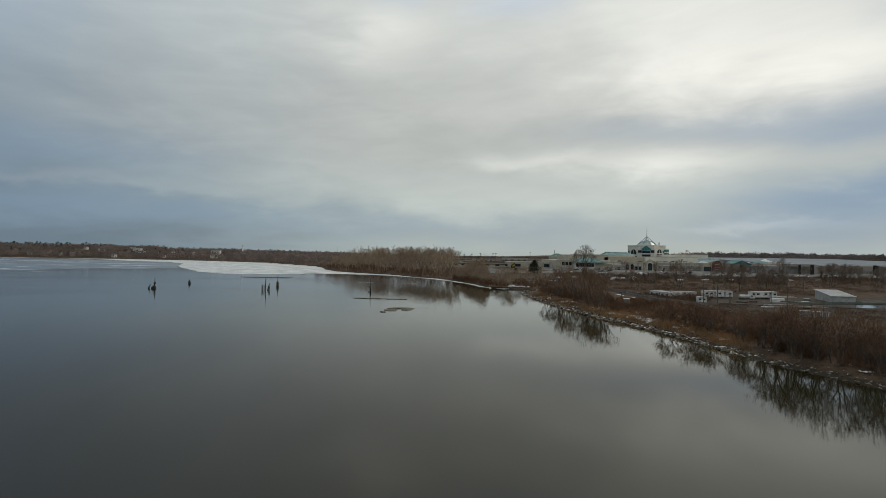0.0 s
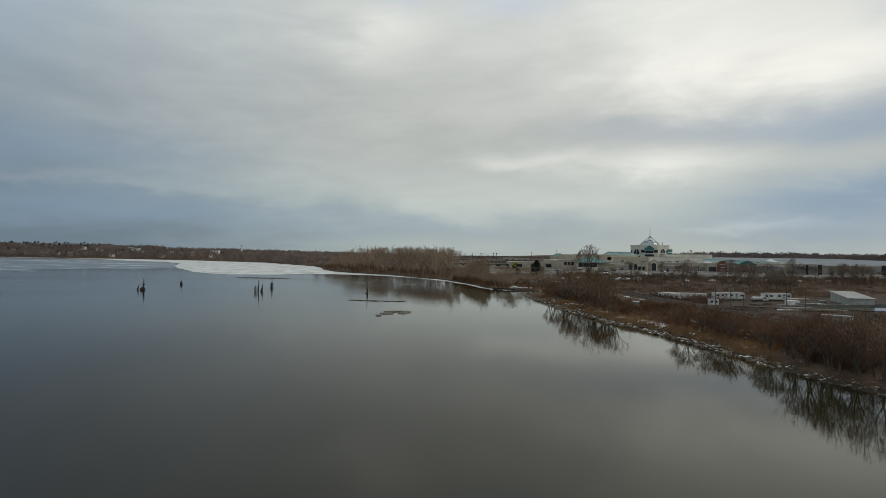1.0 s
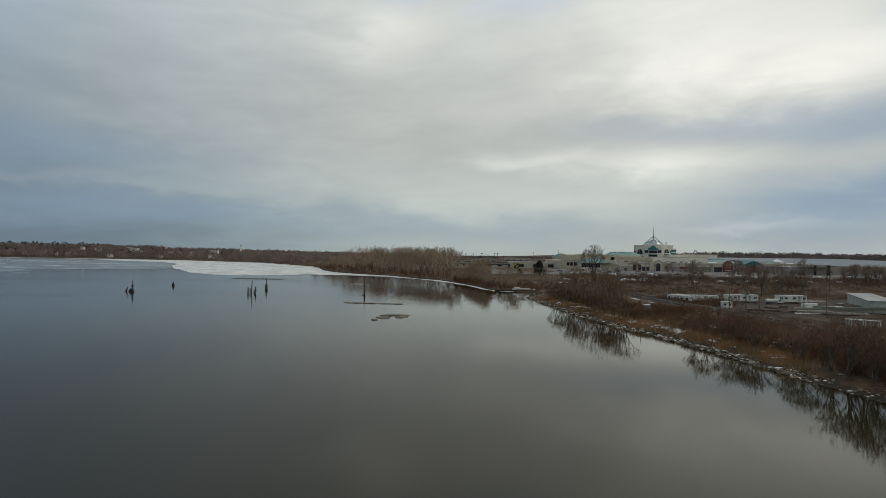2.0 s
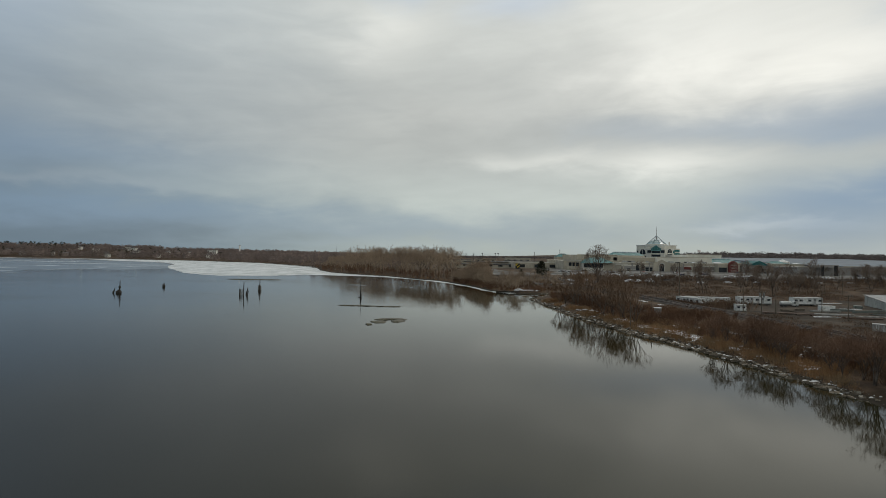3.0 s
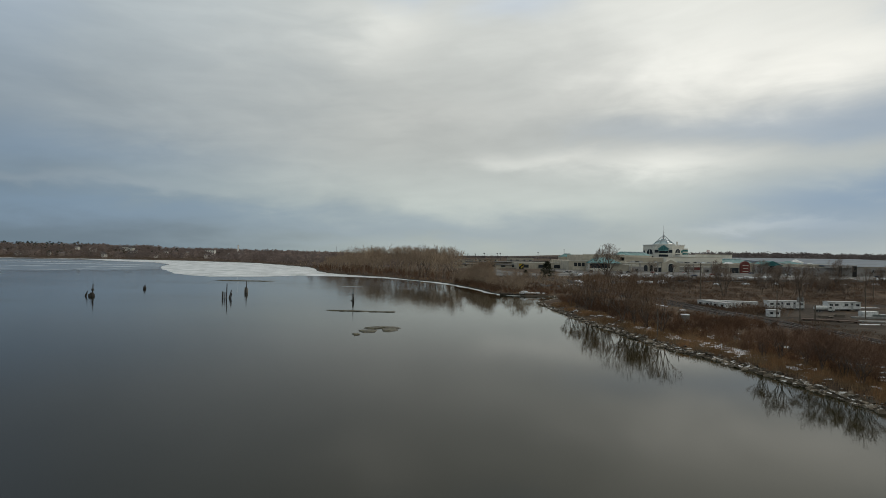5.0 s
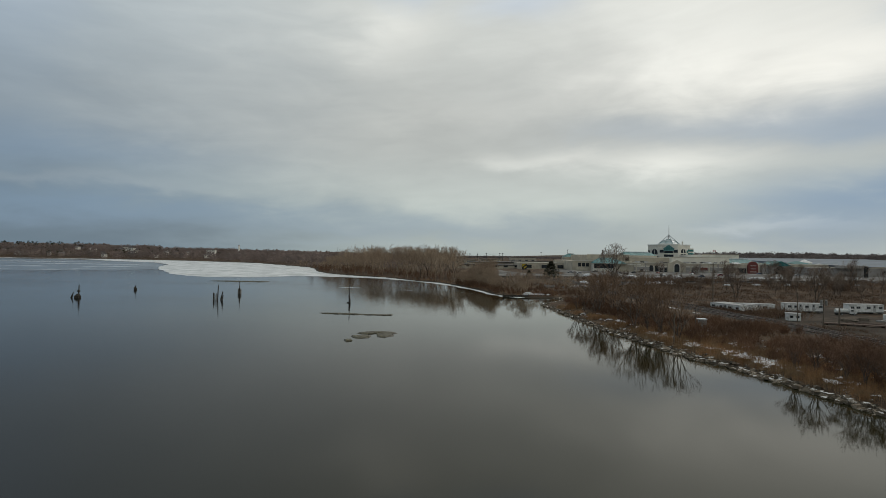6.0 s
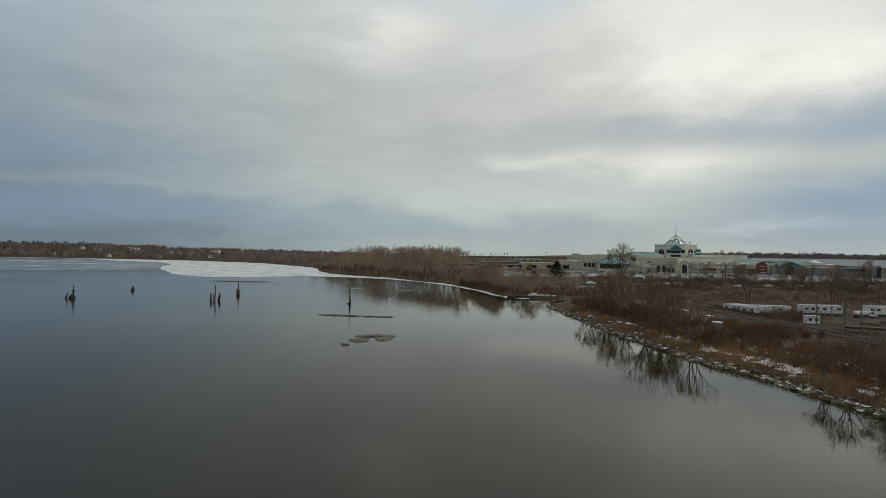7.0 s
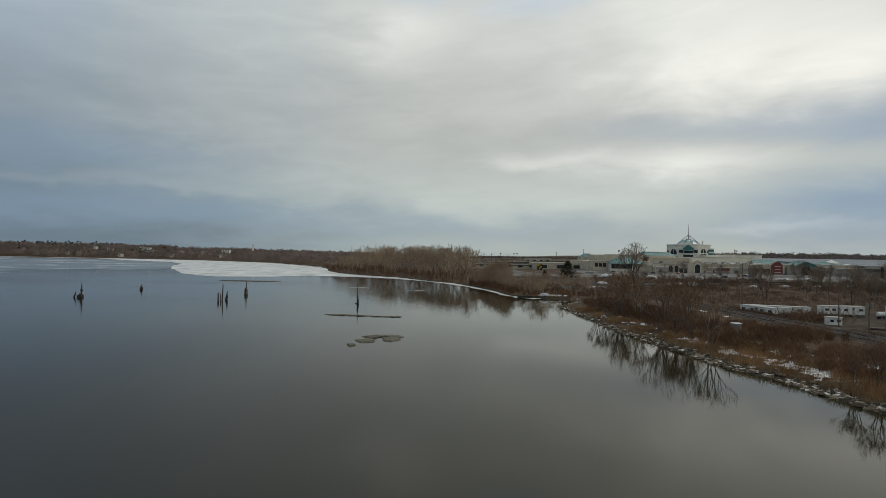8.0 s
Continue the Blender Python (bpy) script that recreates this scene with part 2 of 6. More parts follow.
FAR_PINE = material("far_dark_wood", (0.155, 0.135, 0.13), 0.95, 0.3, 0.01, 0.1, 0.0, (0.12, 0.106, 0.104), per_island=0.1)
for twigs in (FAR_WOOD, FAR_PINE, CONIFER):
    let_light_through(twigs, 0.5)
PILE = material("rotten_pile_wood", (0.05, 0.043, 0.036), 0.9, 0.35, 1.5, 9.0, 0.6, (0.10, 0.09, 0.075))
PALE_PILE = material("bleached_pile_wood", (0.24, 0.225, 0.20), 0.9, 0.3, 1.5, 9.0, 0.6, (0.12, 0.105, 0.09))
MUD = material("wet_mud", (0.045, 0.04, 0.024), 0.6, 0.45, 0.8, 4.0, 1.0, (0.115, 0.102, 0.057))
POLE = material("weathered_pole", (0.15, 0.125, 0.10), 0.9, 0.25, 1.0, 9.0, 0.4)
STEEL = material("rusty_rail_steel", (0.16, 0.13, 0.115), 0.5, 0.25, 1.0, 8.0, 0.2, metal=0.7)
TIE = material("creosoted_timber", (0.05, 0.042, 0.036), 0.95, 0.3, 1.0, 8.0, 0.4, per_object=0.3)
WHITE = material("painted_white_metal", (0.70, 0.70, 0.68), 0.6, 0.1, 0.4, 4.0, 0.1, (0.48, 0.47, 0.44))
ROOF_WHITE = material("pale_sheet_roof", (0.40, 0.40, 0.39), 0.8, 0.15, 0.2, 3.0, 0.1, (0.36, 0.35, 0.34))
GLASS = material("dark_window_glass", (0.025, 0.03, 0.035), 0.12, 0.2, 0.3, 2.0, 0.0, gloss=0.5)
TRIM = material("dark_trim", (0.06, 0.058, 0.055), 0.7, 0.2, 0.5, 4.0, 0.1)
BEIGE = material("beige_render", (0.48, 0.43, 0.345), 0.85, 0.16, 0.05, 1.0, 0.1, (0.39, 0.35, 0.285))
PALE = material("pale_render", (0.68, 0.65, 0.575), 0.85, 0.1, 0.05, 1.0, 0.1, (0.58, 0.55, 0.49))
TEAL = material("teal_skylight_glass", (0.05, 0.15, 0.15), 0.5, 0.15, 0.08, 1.0, 0.0, (0.11, 0.24, 0.235), gloss=0.04)
TEAL_FRAME = material("teal_painted_steel", (0.13, 0.25, 0.26), 0.6, 0.15, 0.3, 3.0, 0.0)
PALE_GLASS = material("pale_teal_glass", (0.30, 0.40, 0.41), 0.3, 0.2, 0.1, 1.0, 0.0, (0.42, 0.48, 0.48), gloss=0.4)
PALE_STEEL = material("pale_painted_steel", (0.36, 0.39, 0.40), 0.55, 0.15, 0.3, 3.0, 0.0)
RED = material("dull_red_sign", (0.15, 0.04, 0.034), 0.6, 0.12, 0.2, 3.0, 0.0)
YELLOW = material("yellow_sign", (0.45, 0.33, 0.03), 0.6, 0.1, 0.3, 3.0, 0.0)
BLACK = material("black_panel", (0.018, 0.017, 0.017), 0.6, 0.2, 0.2, 3.0, 0.0)
GREY_WALL = material("grey_store_wall", (0.33, 0.31, 0.29), 0.85, 0.12, 0.05, 1.0, 0.1, (0.27,0.25,0.235))
METAL_ROOF = material("pale_metal_roof", (0.175, 0.2, 0.225), 0.8, 0.12, 0.02, 0.5, 0.1, (0.15, 0.172, 0.195))
SHED = material("pale_shed_sheet", (0.42, 0.43, 0.41), 0.6, 0.1, 0.3, 3.0, 0.1, (0.34, 0.35, 0.33))
BRICK = material("house_brick_and_siding", (0.30, 0.25, 0.21), 0.9, 0.2, 0.05, 1.0, 0.1, per_object=0.4)
SIDING = material("pale_siding", (0.72, 0.69, 0.63), 0.85, 0.1, 0.05, 1.0, 0.1, per_object=0.2)
SHINGLE = material("grey_shingle", (0.14, 0.125, 0.12), 0.95, 0.2, 0.2, 2.0, 0.2, per_object=0.4)
GREEN_TARP = material("faded_green_tarp", (0.13, 0.145, 0.13), 0.7, 0.2, 0.3, 3.0, 0.2)
RUST = material("rusty_sheet", (0.10, 0.07, 0.055), 0.85, 0.3, 0.6, 5.0, 0.3, (0.07, 0.052, 0.044))
TYRE = material("black_rubber", (0.02, 0.02, 0.02), 0.9, 0.2, 1.0, 5.0, 0.0)
CONCRETE = material("weathered_concrete", (0.30, 0.29, 0.27), 0.9, 0.2, 0.3, 4.0, 0.3, (0.2, 0.19, 0.175))
FLAG = material("red_and_white_flag", (0.42, 0.24, 0.24), 0.8, 0.1, 2.0, 6.0, 0.0)

# ---------------------------------------------------------------- mesh helpers


class Shape:
    """Collects corners and faces of one mesh."""

    def __init__(self):
        self.v, self.f = [], []

    def add(self, verts, faces):
        k = len(self.v)
        self.v += [tuple(p) for p in verts]
        self.f += [tuple(i + k for i in q) for q in faces]
        return self

    def box(self, x0, x1, y0, y1, z0, z1, m=None):
        p = [(x, y, z) for z in (z0, z1) for x, y in ((x0, y0), (x1, y0), (x1, y1), (x0, y1))]
        if m:
            p = [m @ Vector(q) for q in p]
        return self.add(p, [(3, 2, 1, 0), (4, 5, 6, 7), (0, 1, 5, 4), (1, 2, 6, 5), (2, 3, 7, 6), (3, 0, 4, 7)])

    def soft_box(self, x0, x1, y0, y1, z0, z1, e=0.03, m=None):
        """A box with bevelled upright edges and a bevelled top."""
        def ring(d, z):
            a, b, c, g = x0 + d, x1 - d, y0 + d, y1 - d
            return [(a + e, c, z), (b - e, c, z), (b, c + e, z), (b, g - e, z), (b - e, g, z), (a + e, g, z), (a, g - e, z), (a, c + e, z)]
        p = ring(0, z0) + ring(0, z1 - e) + ring(e, z1)
        if m:
            p = [m @ Vector(q) for q in p]
        f = [tuple(range(7, -1, -1)), tuple(range(16, 24))]
        for r in (0, 8):
            f += [(r + i, r + (i + 1) % 8, r + 8 + (i + 1) % 8, r + 8 + i) for i in range(8)]
        return self.add(p, f)

    def prism(self, outline, z0, z1):
        """An upright prism over an outline given counter-clockwise."""
        n = len(outline)
        p = [(x, y, z0) for x, y in outline] + [(x, y, z1) for x, y in outline]
        return self.add(p, [tuple(range(n - 1, -1, -1)), tuple(range(n, 2 * n))] + [(i, (i + 1) % n, n + (i + 1) % n, n + i) for i in range(n)])

    def slab(self, outline, y0, y1):
        """A plate standing in the xz plane, its outline given as (x, z)."""
        n = len(outline)
        p = [(x, y0, z) for x, z in outline] + [(x, y1, z) for x, z in outline]
        return self.add(p, [tuple(range(n)), tuple(range(2 * n - 1, n - 1, -1))] + [(i, n + i, n + (i + 1) % n, (i + 1) % n) for i in range(n)])

    def hip(self, x0, x1, y0, y1, z0, z1, inset):
        """A hipped roof; the ridge runs along x and ends inset from both ends."""
        ym = (y0 + y1) / 2
        p = [(x0, y0, z0), (x1, y0, z0), (x1, y1, z0), (x0, y1, z0), (x0 + inset, ym, z1), (x1 - inset, ym, z1)]
        return self.add(p, [(3, 2, 1, 0), (0, 1, 5, 4), (1, 2, 5), (2, 3, 4, 5), (3, 0, 4)])

    def tube(self, a, b, r0, r1=None, n=8, caps=True):
        a, b = Vector(a), Vector(b)
        r1 = r0 if r1 is None else r1
        d = (b - a).normalized()
        u = d.orthogonal().normalized()
        w = d.cross(u)
        ring = [(math.cos(2 * math.pi * i / n), math.sin(2 * math.pi * i / n)) for i in range(n)]
        p = [a + r0 * (c * u + s * w) for c, s in ring] + [b + r1 * (c * u + s * w) for c, s in ring]
        f = [(i, (i + 1) % n, n + (i + 1) % n, n + i) for i in range(n)]
        if caps:
            f += [tuple(range(n - 1, -1, -1)), tuple(range(n, 2 * n))]
        return self.add(p, f)

    def mesh(self, name):
        me = bpy.data.meshes.new(name)
        me.from_pydata(self.v, [], self.f)
        me.validate()
        return me


def triangles(name, verts, faces):
    """A mesh from arrays of corners (n, 3) and triangles (m, 3)."""
    me = bpy.data.meshes.new(name)
    verts, faces = np.asarray(verts, np.float32), np.asarray(faces, np.int32)
    me.vertices.add(len(verts))
    me.vertices.foreach_set("co", verts.ravel())
    me.loops.add(faces.size)
    me.loops.foreach_set("vertex_index", faces.ravel())
    me.polygons.add(len(faces))
    me.polygons.foreach_set("loop_start", np.arange(0, faces.size, 3, dtype=np.int32))
    me.update(calc_edges=True)
    return me


def part(name, shape, mat, parent=None, label="", m=None):
    """Links a shape, or a mesh, as one mesh object under a thing or a part."""
    me = shape.mesh(name) if isinstance(shape, Shape) else shape
    if mat and not me.materials:
        me.materials.append(mat)
    ob = new(name, me)
    if parent:
        ob.parent = parent
    if m:
        ob.matrix_basis = m
    if label:
        tagged(ob, label)
    return ob


def thing(name, place, label, category, group="", rz=0.0, size=1.0, kind=""):
    ob = new(name)
    ob.matrix_basis = pose(*place, 0, 0, rz) @ Matrix.Scale(size, 4)
    return tagged(ob, label, category, group, kind)


def setting(name, shape, mat, label, category):
    ob = part(name, shape, mat)
    return tagged(ob, label, category, kind="structure")


def stuff(name, me, mat, label, category):
    ob = part(name, me, mat)
    return tagged(ob, label, category, kind="stuff")


def scattered(verts, faces, places):
    """Copies of one small mesh joined into arrays; a place is (x, y, z, size, height factor, turn)."""
    verts, faces = np.asarray(verts, float), np.asarray(faces, int)
    places = np.asarray(places, float)
    c, s = np.cos(places[:, 5]), np.sin(places[:, 5])
    x = verts[None, :, 0] * places[:, 3, None]
    y = verts[None, :, 1] * places[:, 3, None]
    z = verts[None, :, 2] * (places[:, 3] * places[:, 4])[:, None] + places[:, 2, None]
    out = np.stack((x * c[:, None] - y * s[:, None] + places[:, 0, None], x * s[:, None] + y * c[:, None] + places[:, 1, None], z), -1)
    idx = faces[None] + (np.arange(len(places)) * len(verts))[:, None, None]
    return out.reshape(-1, 3), idx.reshape(-1, 3)


def merged(*pairs):
    vs, fs, k = [], [], 0
    for v, f in pairs:
        vs.append(v), fs.append(f + k)
        k += len(v)
    return np.concatenate(vs), np.concatenate(fs)


# ---------------------------------------------------------------- the lie of the land
SHORE = [(110, -120), (84, 10), (68, 60), (61, 81), (57.8, 90), (56, 103), (53.2, 123), (50.2, 141), (46.6, 151), (43.7, 166), (40.2, 187),
         (37.6, 215), (35.7, 236), (35.2, 249), (37.5, 256), (43.5, 264), (48, 275), (45, 281), (35, 282), (27, 287), (21, 297), (16, 322), (5, 355),
         (-7, 386), (-24, 407), (-50, 449), (-80, 474), (-110, 512), (-132, 560), (-143, 600), (-178, 690), (-300, 860), (-480, 980),
         (-700, 1050), (-950, 1075), (-1500, 1120)]
LAKE = np.array(SHORE + [(-3500, 900), (-3500, -1500), (110, -1500)], float)


def shore_distance(x, y):
    """Metres from the waterline, positive on land."""
    p = np.stack((np.asarray(x, float), np.asarray(y, float)), -1)
    best, inside = np.full(p.shape[:-1], 1e18), np.zeros(p.shape[:-1], bool)
    for a, b in zip(LAKE, np.roll(LAKE, -1, 0)):
        d = b - a
        t = np.clip(((p - a) @ d) / (d @ d), 0, 1)
        best = np.minimum(best, ((p - a - t[..., None] * d) ** 2).sum(-1))
        cross = (a[1] > p[..., 1]) != (b[1] > p[..., 1])
        with np.errstate(divide="ignore", invalid="ignore"):
            at = a[0] + (p[..., 1] - a[1]) * d[0] / d[1]
        inside ^= cross & (p[..., 0] < at)
    d = np.sqrt(best)
    return np.where(inside, -d, d)


def smoothstep(a, b, v):
    t = np.clip((np.asarray(v, float) - a) / (b - a), 0, 1)
    return t * t * (3 - 2 * t)


def ground_height(x, y):
    x, y = np.asarray(x, float), np.asarray(y, float)
    d = shore_distance(x, y)
    wobble = (1 - 0.9 * smoothstep(350, 380, y) * smoothstep(700, 650, y)) * 0.12 * np.sin(x * 0.31 + y * 0.13) * np.sin(y * 0.23 - x * 0.11) + 0.06 * (y < 360) * np.sin(x * 0.9 + 1.3) * np.sin(y * 0.8)
    land = 0.95 * smoothstep(-0.3, 5.0, d) + wobble * smoothstep(2, 8, d)
    land = land + 0.9 * smoothstep(6, 15, d) * smoothstep(60, 25, d) * smoothstep(20, 60, y) * smoothstep(290, 240, y) * smoothstep(20, 40, x)
    land = land + 2.6 * smoothstep(285, 376, y) * smoothstep(10, 80, x) + 0.8 * smoothstep(0, 60, d) * smoothstep(300, 376, y)
    land = land + 19 * smoothstep(1060, 1330, y) * (0.12 * smoothstep(-150, -330, x) + 0.5 * smoothstep(-300, -620, x) + 0.38 * smoothstep(-600, -950, x)) + 16 * smoothstep(1250, 1750, y) * smoothstep(400, 1000, x)
    return np.where(d > -0.3, land, np.maximum(-2.5, 0.28 * (d + 0.3)))


def spaced(*stretches):
    """Grid lines: (from, to, step) one after the other."""
    out = []
    for a, b, step in stretches:
        out += list(np.arange(a, b, step))
    return np.array(out + [stretches[-1][1]])


def build_ground():
    xs = spaced((-4600, -1600, 500), (-1600, -300, 65), (-300, 10, 8), (10, 130, 2), (130, 420, 10), (420, 1600, 80), (1600, 4600, 500))
    ys = spaced((-1800, -200, 400), (-200, 40, 12), (40, 320, 2), (320, 620, 8), (620, 1700, 45), (1700, 4700, 500))
    gx, gy = np.meshgrid(xs, ys)
    v = np.stack((gx, gy, ground_height(gx, gy)), -1).reshape(-1, 3)
    n, rows = len(xs), len(ys)
    i = (np.arange(rows - 1)[:, None] * n + np.arange(n - 1)[None]).ravel()
    f = np.concatenate((np.stack((i, i + 1, i + n + 1), -1), np.stack((i, i + n + 1, i + n), -1)))
    me = triangles("ground", v, f)
    me.polygons.foreach_set("use_smooth", np.ones(len(f), bool))
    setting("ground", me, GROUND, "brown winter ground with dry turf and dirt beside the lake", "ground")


def z_at(x, y):
    return float(ground_height(x, y))


def sheet(outline, z, thick=0.06):
    """A flat irregular sheet."""
    return Shape().prism(outline, z - thick, z)


def ragged(outline, step, rough, seed):
    """An outline made finer and uneven."""
    rng = random.Random(seed)
    out = []
    for (x0, y0), (x1, y1) in zip(outline, outline[1:] + outline[:1]):
        n = max(1, int(math.hypot(x1 - x0, y1 - y0) / step))
        for k in range(n):
            t = k / n
            out.append((x0 + (x1 - x0) * t + rng.uniform(-rough, rough), y0 + (y1 - y0) * t + rng.uniform(-rough, rough)))
    return out


build_ground()
setting("lake_water", Shape().add([(-4600, -1800, 0), (400, -1800, 0), (400, 1300, 0), (-4600, 1300, 0)], [(0, 1, 2, 3)]), WATER,
        "still dark lake water mirroring the overcast sky", "water")


# ---------------------------------------------------------------- plants


class Twigs:
    """Collects tapered sticks as triangles; the thinnest are narrow slivers."""

    def __init__(self):
        self.v, self.f = [], []

    def stick(self, a, b, r0, r1, n=2):
        d = b - a
        u = d.orthogonal().normalized()
        w = d.cross(u).normalized()
        k = len(self.v)
        if n == 2:
            q = a.x * 37.0 + b.y * 23.0 + b.z * 11.0
            side = math.cos(q) * u + math.sin(q) * w
            self.v += [tuple(a - r0 * side), tuple(a + r0 * side), tuple(b + r1 * side), tuple(b - r1 * side)]
            self.f += [(k, k + 1, k + 2), (k, k + 2, k + 3)]
            return
        for p, r in ((a, r0), (b, r1)):
            for i in range(n):
                q = 2 * math.pi * i / n
                self.v.append(tuple(p + r * (math.cos(q) * u + math.sin(q) * w)))
        for i in range(n):
            j = (i + 1) % n
            self.f += [(k + i, k + j, k + n + j), (k + i, k + n + j, k + n + i)]

    def arrays(self):
        return np.array(self.v, float), np.array(self.f, int)


def fork(rng, wood, fine, at, way, length, radius, level, levels, angle, ratio, thin, rise):
    """One branch of a bare tree, bent a little, that forks at its end; the thick ones go to wood, the rest to fine."""
    p, d = at, way
    for k in range(2):
        d = (d + Vector((rng.gauss(0, 0.09), rng.gauss(0, 0.09), rng.gauss(0, 0.05) + rise))).normalized()
        q = p + d * length * 0.5
        r0, r1 = max(radius * (1 - 0.14 * k), thin), max(radius * (1 - 0.14 * (k + 1)), thin)
        (wood if level < 3 else fine).stick(p, q, r0, r1, 6 if level == 0 else 4 if level < 3 else 2)
        if k == 0 and level > 1:
            side = Vector((rng.gauss(0, 1), rng.gauss(0, 1), rng.gauss(0.3, 0.5))).normalized()
            fine.stick(q, q + (d * 0.6 + side * 0.6) * length * rng.uniform(0.35, 0.8), thin, thin * 0.6)
        p = q
    if level == levels:
        for _ in range(2):
            side = Vector((rng.gauss(0, 0.5), rng.gauss(0, 0.5), rng.gauss(0.2, 0.4)))
            fine.stick(p, p + (d + side) * length * rng.uniform(0.4, 0.8), thin, thin * 0.5)
        return
    turn, arms = rng.uniform(0, 6.283), 3 if rng.random() < 0.35 or level == 0 else 2
    u = d.orthogonal().normalized()
    w = d.cross(u)
    for k in range(arms):
        q = turn + 6.283 * k / arms + rng.gauss(0, 0.3)
        lean = angle * rng.uniform(0.45, 1.25) * (0.5 if k == 0 and level > 0 else 1.0)
        shoot = d * math.cos(lean) + (u * math.cos(q) + w * math.sin(q)) * math.sin(lean)
        fork(rng, wood, fine, p, shoot.normalized(), length * ratio * rng.uniform(0.8, 1.12), radius * (0.72 if arms == 2 else 0.62), level + 1, levels, angle, ratio, thin, rise)


def bare_tree(seed, height, levels=6, stems=1, angle=0.5, ratio=0.8, thin=0.02, girth=0.014, rise=0.04):
    """Arrays of the trunk with main limbs, and of the crown of thin branches."""
    rng = random.Random(seed)
    wood, fine = Twigs(), Twigs()
    total = sum(ratio ** k for k in range(levels + 1)) + 0.6 * ratio ** levels
    for _ in range(stems):
        tilt = 0.04 if stems == 1 else 0.2
        way = Vector((rng.gauss(0, tilt), rng.gauss(0, tilt), 1)).normalized()
        foot = Vector((rng.uniform(-0.25, 0.25), rng.uniform(-0.25, 0.25), -0.3)) if stems > 1 else Vector((0, 0, -0.3))
        fork(rng, wood, fine, foot, way, height * 1.14 / total * rng.uniform(0.88, 1.05), height * girth, 0, levels, angle, ratio, thin, rise)
    return wood.arrays(), fine.arrays()


def domed(arrays, height, wide=0.34, middle=0.58, tall=0.43):
    """Draws the outermost shoots of a tree in to a rounded crown."""
    v, f = arrays
    q = (v - (0, 0, middle * height)) / (wide * height, wide * height, tall * height)
    far = np.linalg.norm(q, axis=1)
    pull = np.where((far > 0.85) & (q[:, 2] > -0.6), (0.85 + 0.28 * (far - 0.85)) / np.maximum(far, 1e-6), 1.0)
    return q * pull[:, None] * (wide * height, wide * height, tall * height) + (0, 0, middle * height), f


def tree_thing(seed, height, label, group, category="tree", twig=None, dome=0.0, **shape):
    (wv, wf), (fv, ff) = bare_tree(seed, height, **shape)
    if dome:
        (wv, wf), (fv, ff) = domed((wv, wf), height, dome), domed((fv, ff), height, dome)
    tree = thing("bare_tree", (0, 0, 0), label, category, group)
    part("trunk", triangles("trunk", wv, wf), BARK, tree)
    part("crown", triangles("crown", fv, ff), twig or TWIG, tree, "leafless crown of thin brown twigs")
    return tree


def plant(kinds, spots, seed, low=0.8, high=1.2):
    """Sets copies of the given trees at the spots; the first use of each kind is the original itself."""
    rng = random.Random(seed)
    used = set()
    for x, y, *tall in spots:
        k = rng.randrange(len(kinds))
        size = tall[0] if tall else rng.uniform(low, high)
        m = pose(x, y, z_at(x, y), 0, 0, rng.uniform(0, 360)) @ Matrix.Scale(size, 4)
        if k in used:
            made = copy_thing(kinds[k], m)
            made.matrix_basis = m
        else:
            kinds[k].matrix_basis = m
            used.add(k)
    for k, ob in enumerate(kinds):
        if k not in used:
            for o in (*ob.children_recursive, ob):
                bpy.data.objects.remove(o)


def shrub_arrays(seed, stems=26, height=2.6, thick=1.0, spread=0.28):
    """A multi-stemmed leafless bush."""
    rng = random.Random(seed)
    w = Twigs()
    for _ in range(stems):
        a = Vector((rng.gauss(0, spread), rng.gauss(0, spread), -0.1))
        d = Vector((rng.gauss(0, 0.34), rng.gauss(0, 0.34), 1)).normalized()
        h = height * rng.uniform(0.55, 1.05)
        mid, tip = a + d * h * 0.5, a + d * h + Vector((rng.gauss(0, 0.25), rng.gauss(0, 0.25), 0))
        w.stick(a, mid, 0.022 * thick, 0.017 * thick)
        w.stick(mid, tip, 0.017 * thick, 0.01 * thick)
        for _ in range(4):
            b = a + (tip - a) * rng.uniform(0.3, 0.9)
            w.stick(b, b + Vector((rng.gauss(0, 0.4), rng.gauss(0, 0.4), rng.uniform(0.3, 0.9))), 0.013 * thick, 0.008 * thick)
    return w.arrays()


def places_in(rng, count, box, keep, size, tall=(0.8, 1.3)):
    out = []
    x0, x1, y0, y1 = box
    pts = [(rng.uniform(x0, x1), rng.uniform(y0, y1)) for _ in range(count)]
    d = shore_distance([p[0] for p in pts], [p[1] for p in pts])
    z = ground_height([p[0] for p in pts], [p[1] for p in pts])
    for (x, y), far, up in zip(pts, d, z):
        if keep(x, y, far):
            out.append((x, y, up, rng.uniform(*size), rng.uniform(*tall), rng.uniform(0, 6.28)))
    return out


def rail_x(y):
    """The middle of the railway at y."""
    return 88.0 - 0.00052 * max(0.0, y - 150) ** 2 + 0.012 * (150 - y) * (y < 150)


def lumpy(x, y, size=14.0):
    return noise.noise(Vector((x / size, y / size, 3.7)))


